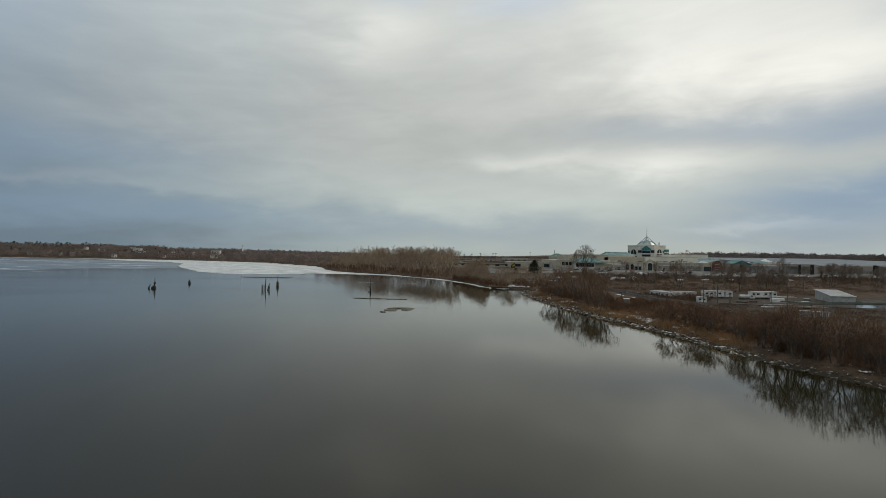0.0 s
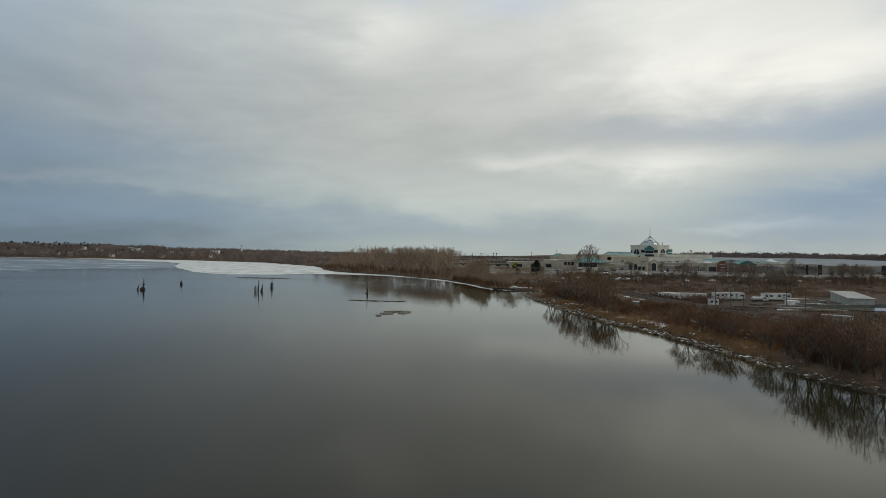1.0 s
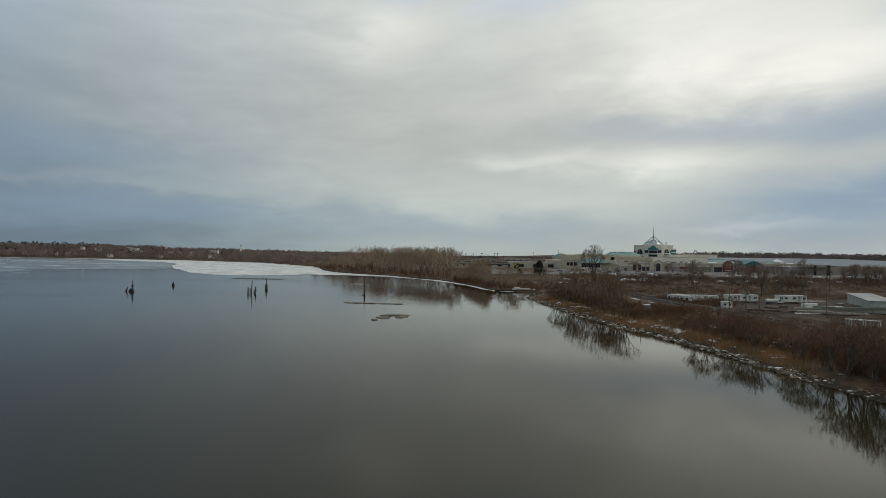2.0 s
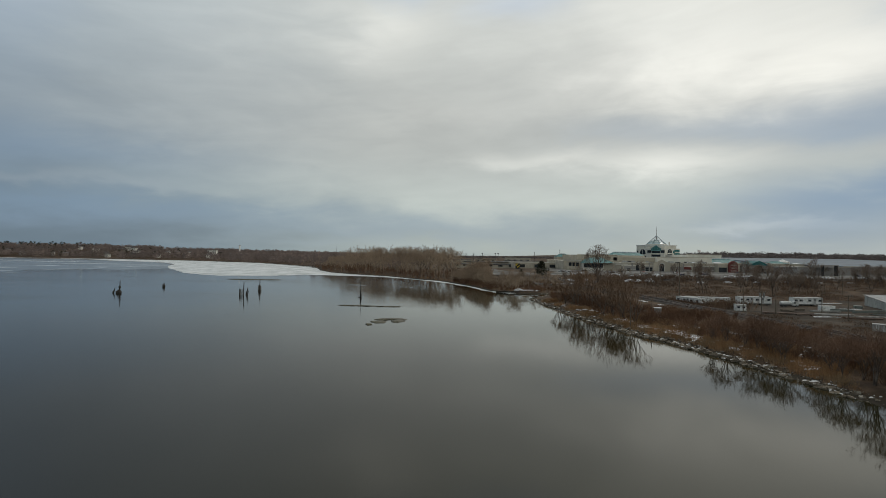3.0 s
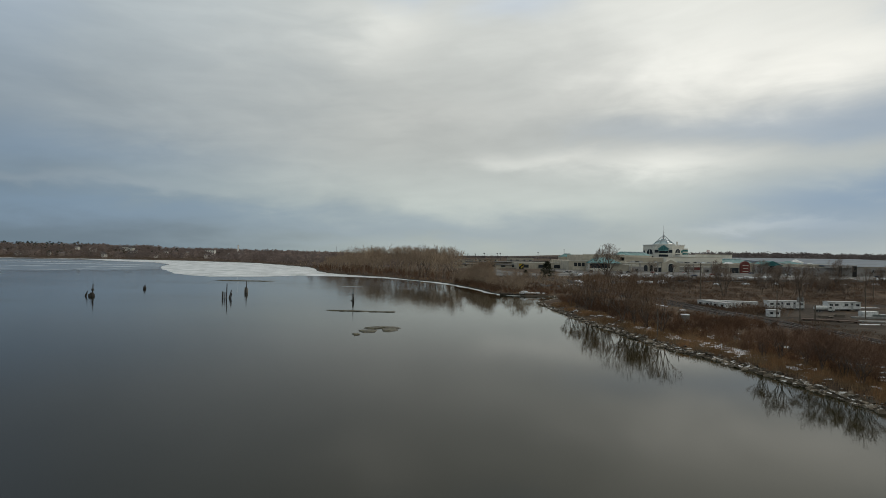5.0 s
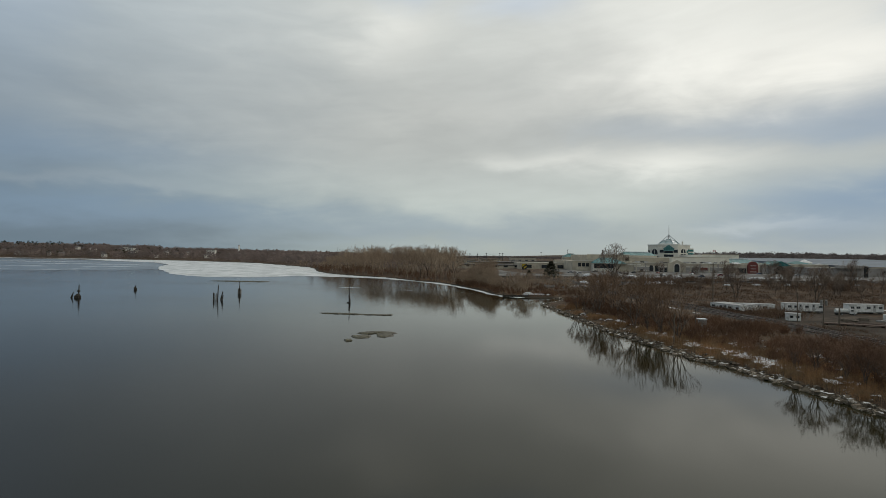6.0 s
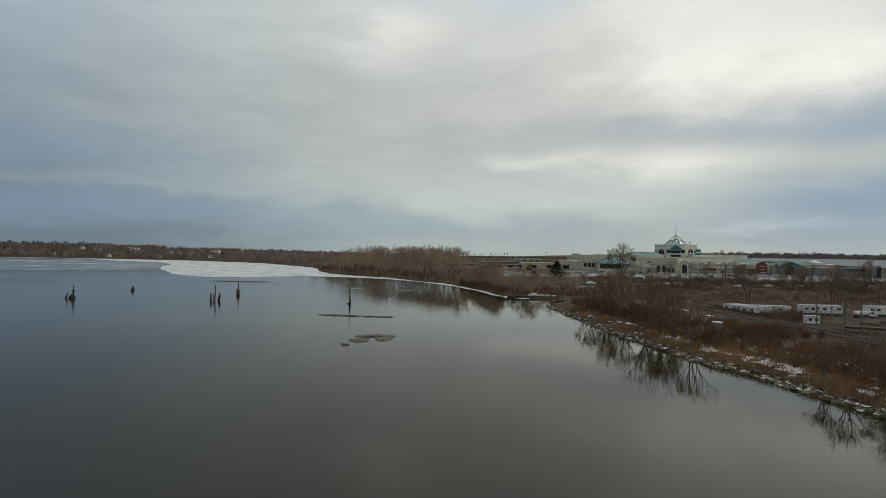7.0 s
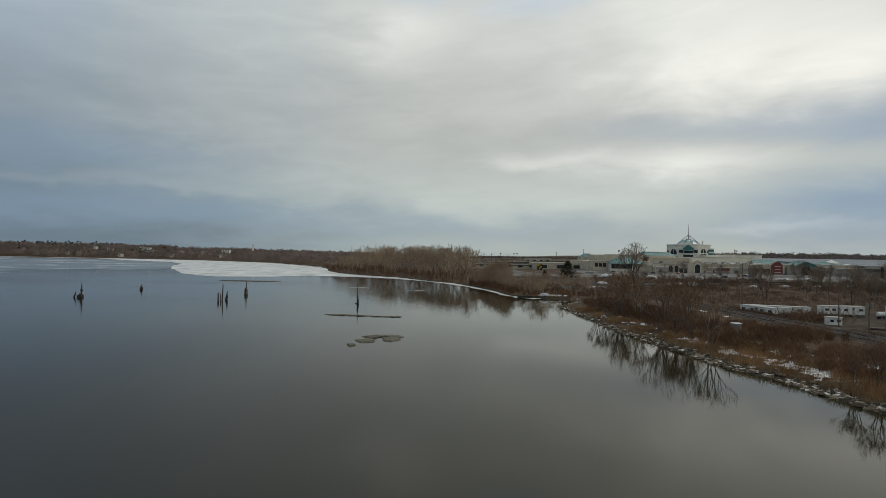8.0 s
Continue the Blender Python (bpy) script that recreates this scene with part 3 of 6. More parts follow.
def build_thicket():
    """The leafless brush that covers the bank between the reeds and the railway, and beyond it."""
    rng = random.Random(11)
    kinds = [shrub_arrays(s, 21, 2.0, 1.12) for s in (1, 2, 3)]

    def bank(x, y, d):
        return 7.5 + 3.5 * lumpy(x, y, 9) < d and x < rail_x(y) - 7.5 and lumpy(x, y) > -0.4 + 0.7 * float(smoothstep(16, 30, d)) * float(smoothstep(150, 185, y)) + 0.3 * snow_here(x, y, d)

    def beyond(x, y, d):
        inside_yard = 93 < x < 200 and 150 < y < 246
        return rail_x(y) + 6 < x and not inside_yard and lumpy(x, y, 24) > (0.15 if x > 190 and y < 312 else -0.8)

    def point(x, y, d):
        return d > 2.0 and lumpy(x, y, 8) > -0.3
    near = places_in(rng, 5200, (34, 92, 40, 262), bank, (0.55, 1.15))
    near += places_in(rng, 1100, (54, 104, 30, 98), lambda x, y, d: 5.5 + 1.5 * lumpy(x, y, 6) < d < 14, (0.6, 1.0))
    back = places_in(rng, 6400, (60, 360, 120, 374), beyond, (0.55, 0.95), (0.7, 1.2))
    back += places_in(rng, 90, (87.5, 93, 214, 240), lambda x, y, d: x > rail_x(y) + 3.2 and x < 98.5 - 0.36 * (y - 214), (0.55, 0.9))
    back += places_in(rng, 42, (92, 103, 208, 221), lambda x, y, d: True, (1.1, 1.6))
    back += places_in(rng, 420, (84, 420, 374, 386), lambda x, y, d: y > 352 + 0.15 * min(x, 200), (0.9, 1.6))
    back += places_in(rng, 900, (105, 420, 322, 373), lambda x, y, d: lumpy(x, y, 20) > (-0.05 if x < 190 else 0.12) and abs(x - 154.8 - 0.563 * (y - 330)) > 3, (0.9, 2.0), (0.8, 1.3))
    back += places_in(rng, 1500, (92, 150, 140, 205), lambda x, y, d: x > rail_x(y) + 4 and lumpy(x, y, 9) > 0.05 and y < 196 - 0.25 * (x - 92), (0.25, 0.6))
    cove = places_in(rng, 620, (4, 26, 284, 370), point, (0.8, 1.4)) + places_in(rng, 420, (26, 62, 284, 345), point, (0.5, 0.9))
    pieces = []
    for k, (v, f) in enumerate(kinds):
        pieces.append(scattered(v, f, (near + cove)[k::3]))
    loose = [shrub_arrays(s, 11, 1.7, 1.7, 1.0) for s in (4, 5, 6)]
    rough = [scattered(v, f, back[k::3]) for k, (v, f) in enumerate(loose)]
    stuff("field_brush", triangles("field_brush", *merged(*rough)), FIELD, "grey-brown leafless brush covering the rough field", "brush")
    stuff("thicket", triangles("thicket", *merged(*pieces)), SHRUB, "dense leafless red-brown brush covering the bank beside the railway", "brush")


def build_reeds():
    """Dry reed and grass between the stones and the brush."""
    rng = random.Random(5)
    v, f = [], []
    for _ in range(22):
        x, y, h = rng.gauss(0, 0.42), rng.gauss(0, 0.42), rng.uniform(0.6, 1.35)
        a, lx, ly, k = rng.uniform(0, 3.14), rng.gauss(0, 0.2), rng.gauss(0, 0.2), len(v)
        c, s = 0.013 * math.cos(a), 0.013 * math.sin(a)
        v += [(x - c, y - s, -0.05), (x + c, y + s, -0.05), (x + lx * 0.5 + c, y + ly * 0.5 + s, h * 0.6), (x + lx * 0.5 - c, y + ly * 0.5 - s, h * 0.6), (x + lx, y + ly, h),
              (x + lx * 0.8 - 2 * c, y + ly * 0.8 - 2 * s, h * 0.85), (x + lx * 0.8 + 2 * c, y + ly * 0.8 + 2 * s, h * 0.85)]
        f += [(k, k + 1, k + 2), (k, k + 2, k + 3), (k + 3, k + 2, k + 4), (k + 5, k + 6, k + 4)]

    def belt(x, y, d):
        if snow_here(x, y, d):
            return rng.random() < 0.12
        return 2.0 + 0.8 * lumpy(x, y, 5) < d < 9.5 + 4.5 * lumpy(x, y, 16) + 3 * (105 < y < 165) and lumpy(x, y, 11) > -0.35 + 0.35 * float(smoothstep(172, 196, y)) + 0.95 * float(smoothstep(112, 94, y))

    near = places_in(rng, 22000, (36, 80, 60, 240), belt, (0.5, 1.05))
    cove = places_in(rng, 1500, (-30, 50, 280, 420), lambda x, y, d: 2 < d < 7, (0.7, 1.2))
    tufts = places_in(rng, 9000, (44, 100, 40, 116), lambda x, y, d: 1.8 < d < 10 and lumpy(x, y, 5) > -0.25, (0.16, 0.34))
    stuff("dead_grass", triangles("dead_grass", *scattered(v, f, tufts)), BUSH_TWIG, "short dead brown grass on the dirt bank", "grass")
    stuff("reeds", triangles("reeds", *scattered(v, f, near + cove)), REED, "dry tan-orange reeds and grass along the stony shore", "reeds")


def snow_here(x, y, d):
    """Where old snow still lies on the bank."""
    if not (3.8 < d < 15 and 112 < y < 178):
        return False
    band = abs(d - 6.4 - 1.2 * lumpy(x, y, 12)) < 1.4 + 0.6 * (y < 152) and y > 128
    return lumpy(x, y, 4.5) + 0.9 * lumpy(x + 40, y, 1.3) > (-0.3 if band and 139 < y < 153 else 0.12 if band else 0.46)


def build_snow():
    """Thin patches of old snow, each cell a little thicker than the ground is uneven."""
    xs, ys = np.arange(38, 80, 0.32), np.arange(60, 236, 0.32)
    gx, gy = np.meshgrid(xs, ys)
    d, z = shore_distance(gx, gy), ground_height(gx, gy)
    v, f, index = [], [], {}
    rng = random.Random(3)

    def corner(i, j):
        if (i, j) not in index:
            index[i, j] = len(v)
            v.append((gx[j, i] + rng.uniform(-0.13, 0.13), gy[j, i] + rng.uniform(-0.13, 0.13), z[j, i] + rng.uniform(0.02, 0.2)))
        return index[i, j]
    for j in range(len(ys) - 1):
        for i in range(len(xs) - 1):
            x, y = gx[j, i], gy[j, i]
            speck = 3.0 < d[j, i] < (9 if y > 178 or y < 106 else 22) and lumpy(x, y, 3) + lumpy(x, y + 90, 1.3) > (0.42 if y > 178 else 0.74 if y < 106 else 0.78)
            strip = abs(x - rail_x(y) + 9.5 + 1.2 * lumpy(x, y, 20)) < 0.7 and lumpy(y, 4, 9) > 0.3
            if snow_here(x, y, d[j, i]) or speck or strip:
                a, b, c, e = corner(i, j), corner(i + 1, j), corner(i + 1, j + 1), corner(i, j + 1)
                f += [(a, b, c), (a, c, e)]
    stuff("snow_patches", triangles("snow_patches", v, f), SNOW, "thin patches of old grey-white snow on the grassy bank", "snow")


def build_woods():
    """The leafless wood on the far side of the cove."""
    rng = random.Random(21)
    kinds = []
    for s in range(4):
        (wv, wf), (fv, ff) = bare_tree(40 + s, 20, levels=5, angle=0.6, ratio=0.8, thin=0.07, girth=0.009, rise=0.0)
        kinds.append(domed(merged((wv, wf), (fv, ff)), 20))
    spots = places_in(rng, 1100, (-240, 40, 292, 760), lambda x, y, d: 4 < d < 80 - 0.5 * max(0, x) and x < 6 and y > 340, (1.13, 1.27), (0.92, 1.06))
    spots += places_in(rng, 460, (-6, 60, 290, 400), lambda x, y, d: 5 < d < 60 and y < 392 - 1.2 * x and x < 24, (0.45, 0.7))
    spots += places_in(rng, 520, (-2, 25, 287, 378), lambda x, y, d: 3.5 < d < 20, (0.62, 0.82))
    spots += places_in(rng, 46, (19, 37, 286, 301), lambda x, y, d: d > 3, (0.62, 0.8))
    spots += places_in(rng, 120, (24, 58, 296, 372), lambda x, y, d: d > 12 and y < 392 - 1.2 * x, (0.28, 0.42))
    spots = [(x, y, z, s * (0.42 + 0.58 * float(smoothstep(4, 24, shore_distance(x, y)))) * (0.55 + 0.45 * float(smoothstep(-60, 10, -abs(y - 430) + 130))), t, a) for x, y, z, s, t, a in spots]
    pieces = [scattered(v, f, spots[k::4]) for k, (v, f) in enumerate(kinds)]
    stuff("woods", triangles("woods", *merged(*pieces)), WOOD_TWIG, "leafless brown wood standing along the snowy lake shore", "woods")
    under = [shrub_arrays(s, 20, 4.0) for s in (7, 8)]
    low = places_in(rng, 1800, (-200, 45, 284, 640), lambda x, y, d: 2.5 < d < 55 and x < 30, (0.9, 1.6))
    pieces = [scattered(v, f, low[k::2]) for k, (v, f) in enumerate(under)]
    stuff("underwood", triangles("underwood", *merged(*pieces)), SHRUB, "low leafless brush at the foot of the lakeside wood", "brush")


HOUSES = [(-1065, 1150, 18), (-1010, 1190, 12), (-985, 1165, 10), (-900, 1120, 14), (-862, 1150, 12), (-842, 1130, 9), (-815, 1170, 16), (-800, 1110, 12), (-774, 1200, 26), (-742, 1210, 22), (-728, 1130, 14),
          (-705, 1100, 10), (-690, 1150, 15), (-662, 1120, 18), (-640, 1170, 12), (-585, 1200, 10), (-520, 1150, 12), (-503, 1120, 18), (-478, 1130, 14), (-455, 1150, 10), (-560, 1130, 9), (-1100, 1180, 13),
          (-930, 1190, 11), (-605, 1110, 9), (-420, 1180, 12), (-365, 1190, 14), (-880, 1210, 10), (-830, 1225, 12), (-760, 1160, 9), (-715, 1185, 10), (-670, 1215, 11), (-615, 1150, 10)]


HOUSES = [(x, y + (0, 55, 20, 85, 40)[k % 5] * (y > 1125), w) for k, (x, y, w) in enumerate(HOUSES)]


def clear_of_houses(rng, x, y):
    """Few trees stand right before a house."""
    return rng.random() < 0.12 or not any(abs(x - hx) < w * 0.42 + 1 and hy - 60 < y < hy + 2 for hx, hy, w in HOUSES)


def far_tree(seed, blades, height, width, clump=1.0):
    """A small far-off tree: a stem and a domed crown of many small clumps of twigs."""
    rng = random.Random(seed)
    v, f = [(-0.2, 0, -1), (0.2, 0, -1), (0, 0, height * 0.7)], [(0, 1, 2)]
    for _ in range(blades):
        a, r, h = rng.uniform(0, 6.28), math.sqrt(rng.random()), rng.random() ** 0.8
        r *= width * math.sqrt(max(0.12, 1 - h ** 5)) * (1 + 0.15 * math.sin(3 * a + seed))
        at, k = Vector((r * math.cos(a), r * math.sin(a), height * (0.03 + 0.92 * h))), len(v)
        size = clump * height * rng.uniform(0.03, 0.06)
        for _ in range(3):
            v.append(tuple(at + size * Vector((rng.gauss(0, 1), rng.gauss(0, 1), rng.gauss(0, 0.7)))))
        f.append((k, k + 1, k + 2))
    return np.array(v), np.array(f)


def soft_wood(name, kinds, spots, mat, label):
    """Many far trees as one mesh."""
    pieces = [scattered(v, f, spots[k::len(kinds)]) for k, (v, f) in enumerate(kinds)]
    stuff(name, triangles(name, *merged(*pieces)), mat, label, "woods")


def build_far_woods():
    rng = random.Random(31)
    left = [far_tree(s, 66, 12, 5.8, 1.9) for s in (1, 2, 3)]
    spots = places_in(rng, 4700, (-2000, -150, 1040, 1480), lambda x, y, d: d > 10 and clear_of_houses(rng, x, y), (0.75, 1.05), (0.85, 1.1))
    spots = [(x, y, z, s * (1 + 0.4 * lumpy(x, y, 70)), t, a) for x, y, z, s, t, a in spots]
    spots += places_in(rng, 700, (-470, -90, 1120, 1480), lambda x, y, d: d > 10, (0.9, 1.6), (0.75, 1.0))
    spots += places_in(rng, 900, (-420, 60, 620, 1060), lambda x, y, d: 4 < d < 300 and x < -60, (0.6, 1.1))
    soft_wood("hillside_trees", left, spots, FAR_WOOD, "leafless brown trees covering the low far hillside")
    dark = [far_tree(s, 60, 13, 3.2, 1.6) for s in (11, 12)]
    spots = places_in(rng, 420, (-1500, -350, 1090, 1400), lambda x, y, d: d > 10 and lumpy(x, y, 120) > 0.0 and clear_of_houses(rng, x, y), (0.5, 1.0), (0.8, 1.15))
    spots += places_in(rng, 90, (-1300, -880, 1240, 1420), lambda x, y, d: True, (0.8, 1.2))
    soft_wood("hillside_pines", dark, spots, CONIFER, "dark evergreens scattered among the hillside trees")
    right = [far_tree(s, 54, 14, 8.0, 2.4) for s in (5, 6, 7)]
    spots = places_in(rng, 3300, (560, 2300, 1450, 1950), lambda x, y, d: True, (0.6, 1.1), (0.8, 1.2))
    spots = [(x, y, z, s * (0.95 + 0.5 * lumpy(x, 7, 90) + 0.35 * lumpy(x, 9, 34)), t, a) for x, y, z, s, t, a in spots]
    spots += places_in(rng, 1000, (-200, 900, 2000, 2600), lambda x, y, d: True, (0.45, 0.7), (0.8, 1.0))
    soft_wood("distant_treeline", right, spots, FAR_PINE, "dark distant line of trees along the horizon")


def build_bank_trees():
    """Trees and tall bushes on the bank whose mirror images lie on the water."""
    label = "leafless brown bank tree with several slender stems"
    tall = [tree_thing(60 + s, 10.5, label, "trees on the bank", stems=2 + s % 2, levels=5, angle=0.36, ratio=0.8, thin=0.017, girth=0.0145, rise=0.06) for s in range(4)]
    rng = random.Random(8)
    spots = []
    for y in np.arange(167, 238, 4.0):
        for _ in range(1 + (y > 185 and rng.random() < 0.45)):
            edge = float(np.interp(y, [p[1] for p in SHORE[1:14]], [p[0] for p in SHORE[1:14]]))
            spots.append((edge + rng.uniform(6, 10) + rng.uniform(0, 12) * (y > 185), y + rng.uniform(-1.5, 1.5), rng.uniform(0.6, 1.15) * (0.85 if y < 172 else 0.95)))
    plant(tall, spots, 4)
    label = "wide leafless bush-like tree on the stony bank"
    bushy = [tree_thing(80 + s, 6.0, label, "bushy trees on the bank", stems=4, levels=5, angle=0.5, ratio=0.8, thin=0.0125, girth=0.013, rise=0.05, twig=BUSH_TWIG) for s in range(3)]
    spots = []
    for y in (56, 62, 67, 69, 72, 74, 78, 83, 87, 91, 95, 99, 106, 110, 113, 116, 119, 122, 125, 128, 131, 134, 138):
        edge = float(np.interp(y, [p[1] for p in SHORE[1:14]], [p[0] for p in SHORE[1:14]]))
        spots.append((edge + rng.uniform(5, 9), y + rng.uniform(-1, 1), rng.uniform(0.9, 1.35) * (1.15 if y < 78 else 1.1 if y < 102 else 0.8)))
        spots.append((edge + rng.uniform(9, 18), y + rng.uniform(-2, 2), rng.uniform(0.5, 0.8)))
    plant(bushy, spots, 6)
    label = "dark leafless tree leaning over the dirt bank"
    dark = [tree_thing(90 + s, 9.0, label, "dark trees over the bank", stems=3, levels=5, angle=0.42, ratio=0.8, thin=0.018, girth=0.016, rise=0.05, twig=BUSH_TWIG) for s in range(3)]
    spots = []
    for y in np.arange(60, 99, 2.0):
        edge = float(np.interp(y, [p[1] for p in SHORE[1:14]], [p[0] for p in SHORE[1:14]]))
        spots.append((edge + rng.uniform(4.5, 10), y + rng.uniform(-0.8, 0.8), rng.uniform(0.7, 1.0) * (0.85 if y < 76 else 0.62)))
    spots += [(61.5, 98.5, 0.95), (62.0, 102.5, 0.8), (60.5, 106.5, 0.6)]
    plant(dark, spots, 12)
    label = "large leafless tree standing among brush before the mall"
    big = [tree_thing(103, 18, label, "", levels=7, stems=2, angle=0.42, ratio=0.83, thin=0.03, girth=0.017, rise=0.05, dome=0.4, twig=FIELD_TWIG)]
    plant(big, [(86, 329, 1.3)], 1)
    label = "leafless tree with upright limbs in the scrubby field"
    scrub = [(rng.uniform(70, 400), rng.uniform(300, 374), rng.uniform(0.45, 1.0)) for _ in range(58)] + [(rng.uniform(185, 420), rng.uniform(300, 372), rng.uniform(0.6, 1.15)) for _ in range(34)] + [(rng.uniform(66, 116), rng.uniform(296, 400), rng.uniform(0.3, 0.6)) for _ in range(16)] + [(rng.uniform(150, 300), rng.uniform(306, 372), rng.uniform(0.55, 1.05)) for _ in range(64)]
    scrub += [(149, 270, 1.15), (154, 277, 0.95), (165, 285, 0.7), (172, 292, 0.75), (180, 300, 0.75), (176, 282, 0.6), (186, 310, 0.8), (160, 300, 0.7), (168, 303, 0.65), (196, 335, 1.0), (203, 345, 0.95), (189, 352, 0.8), (200, 326, 0.8), (183, 341, 0.9), (176, 330, 0.7)]
    scrub = [p for k, p in enumerate(scrub) if abs(p[0] - 154.8 - 0.563 * (p[1] - 330)) > 8 and (p[0] < 262 or k % 3 == 0) and not (206 < p[0] < 242 and p[1] > 312)]
    field = [tree_thing(110 + s, 13, label, "trees in the field", levels=5, angle=0.42, ratio=0.83, stems=1 + s % 3, thin=0.036, girth=0.013, rise=0.06, dome=0.36, twig=FIELD_TWIG) for s in range(4)]
    plant(field, [(123, 283, 1.2), (128, 290, 0.9), (204, 322, 1.35), (212, 318, 0.95), (137, 322, 0.9), (160, 318, 0.7), (150, 300, 0.6), (246, 330, 0.9),
                  (262, 322, 1.0), (281, 334, 0.9), (300, 320, 0.8), (108, 300, 0.6), (96, 318, 0.6), (72, 318, 0.55), (66, 300, 0.6), (58, 312, 0.5), (322, 330, 0.9), (204, 345, 0.8), (140, 340, 0.6)] + scrub, 5)
    label = "tall leafless tree rising from the lakeside wood"
    wood = [tree_thing(130 + s, 20, label, "tall trees of the wood", levels=7, angle=0.52, ratio=0.8, thin=0.036, girth=0.013, rise=0.02, dome=0.34, twig=WOOD_TWIG) for s in range(3)]
    plant(wood, [(-4, 420, 1.08), (-10, 410, 1.02), (1, 415, 1.0), (2, 425, 1.06), (-16, 425, 1.1), (-22, 432, 1.06), (6, 408, 0.7), (10, 400, 0.50)], 7)
    rng = random.Random(9)
    v, f = [], []
    for _ in range(1500):
        h, a, k = rng.random() ** 0.9, rng.uniform(0, 6.28), len(v)
        r = (4.3 * (1 - h ** 1.8) * math.sqrt(rng.random()) + 0.3) * (1 + 0.16 * math.sin(3 * a + 9 * h) + 0.12 * math.sin(17 * h))
        at = Vector((r * math.cos(a), r * math.sin(a), 0.5 + 8.8 * h))
        for _ in range(3):
            v.append(tuple(at + Vector((rng.gauss(0, 0.38), rng.gauss(0, 0.38), rng.gauss(0, 0.22)))))
        f.append((k, k + 1, k + 2))
    pine = thing("evergreen_tree", (0, 0, 0), "dark evergreen tree beside the snowy road", "tree", "evergreens")
    part("trunk", Shape().tube((0, 0, -0.3), (0, 0, 8.4), 0.2, 0.04), BARK, pine)
    part("crown", triangles("crown", np.array(v), np.array(f)), CONIFER, pine)
    plant([pine], [(63, 385, 1.15), (51, 398, 0.55)], 2)


# ---------------------------------------------------------------- shore stones
def stone_mesh(seed):
    """A rough slab-like boulder with chipped corners."""
    rng = random.Random(seed)
    bm = bmesh.new()
    bmesh.ops.create_cube(bm, size=2.0)
    for v in bm.verts:
        top = 0.82 if v.co.z > 0 else 1.0
        v.co = Vector((v.co.x * top * rng.uniform(0.65, 1.05), v.co.y * top * rng.uniform(0.65, 1.05), v.co.z * rng.uniform(0.7, 1.1)))
    corner = max(bm.verts, key=lambda v: v.co.x + v.co.z + rng.uniform(-1, 1))
    bmesh.ops.bevel(bm, geom=[corner], offset=0.5, segments=1, affect="VERTICES")
    bmesh.ops.triangulate(bm, faces=bm.faces[:])
    me = bpy.data.meshes.new("rock")
    bm.to_mesh(me)
    bm.free()
    me.materials.append(ROCK)
    return me


def build_riprap():
    rng = random.Random(17)
    meshes = [stone_mesh(s) for s in range(8)]
    line = np.array(SHORE[2:18], float)
    bank = tagged(new("riprap_bank"), "band of loose grey and tan stone slabs along the waterline", "stone bank", kind="structure")
    loose = [[] for _ in meshes]
    count = 0
    for a, b in zip(line, line[1:]):
        length = float(np.hypot(*(b - a)))
        along = (b - a) / length
        inland = np.array((along[1], -along[0]))
        for _ in range(int(length * 8.0)):
            t, off = rng.uniform(0, length), rng.triangular(-0.9, 3.4, 0.8)
            x, y = a + along * t + inland * off
            if y < 100 and rng.random() < 0.6:
                off = rng.triangular(0.5, 8.5, 2.0)
                x, y = a + along * t + inland * off
            if lumpy(x, y, 6) < -0.62 + 0.35 * (y < 98):
                continue
            w = (0.13 + 0.44 * rng.random() ** 2) * (1.25 if off < 2 else 0.9) * (0.62 if y < 98 else 1.0 if y < 185 else 0.75) * (0.6 if off > 3.4 else 1.0)
            size = (w * rng.uniform(0.8, 1.6), w * rng.uniform(0.6, 1.0), w * rng.uniform(0.25, 0.5))
            z = max(z_at(x, y), -0.1) + size[2] * rng.uniform(0.1, 0.5)
            k = rng.randrange(8)
            m = pose(x, y, z, rng.gauss(0, 12), rng.gauss(0, 12), rng.uniform(0, 360)) @ Matrix.Diagonal((*size, 1))
            if 100 < y < 182 and w > 0.34 and count < 300:
                rock = new("rock", meshes[k])
                rock.parent, rock.matrix_basis = bank, m
                count += 1
            else:
                loose[k].append(m)
    v, f, k0 = [], [], 0
    for me, poses in zip(meshes, loose):
        pts = np.array([p.co for p in me.vertices])
        tri = np.array([p.vertices for p in me.polygons])
        for m in poses:
            r = np.array(m)
            v.append(pts @ r[:3, :3].T + r[:3, 3])
            f.append(tri + k0)
            k0 += len(pts)
    heap = part("small_rocks", triangles("small_rocks", np.concatenate(v), np.concatenate(f)), ROCKS, bank)
    tagged(heap, kind="stuff")


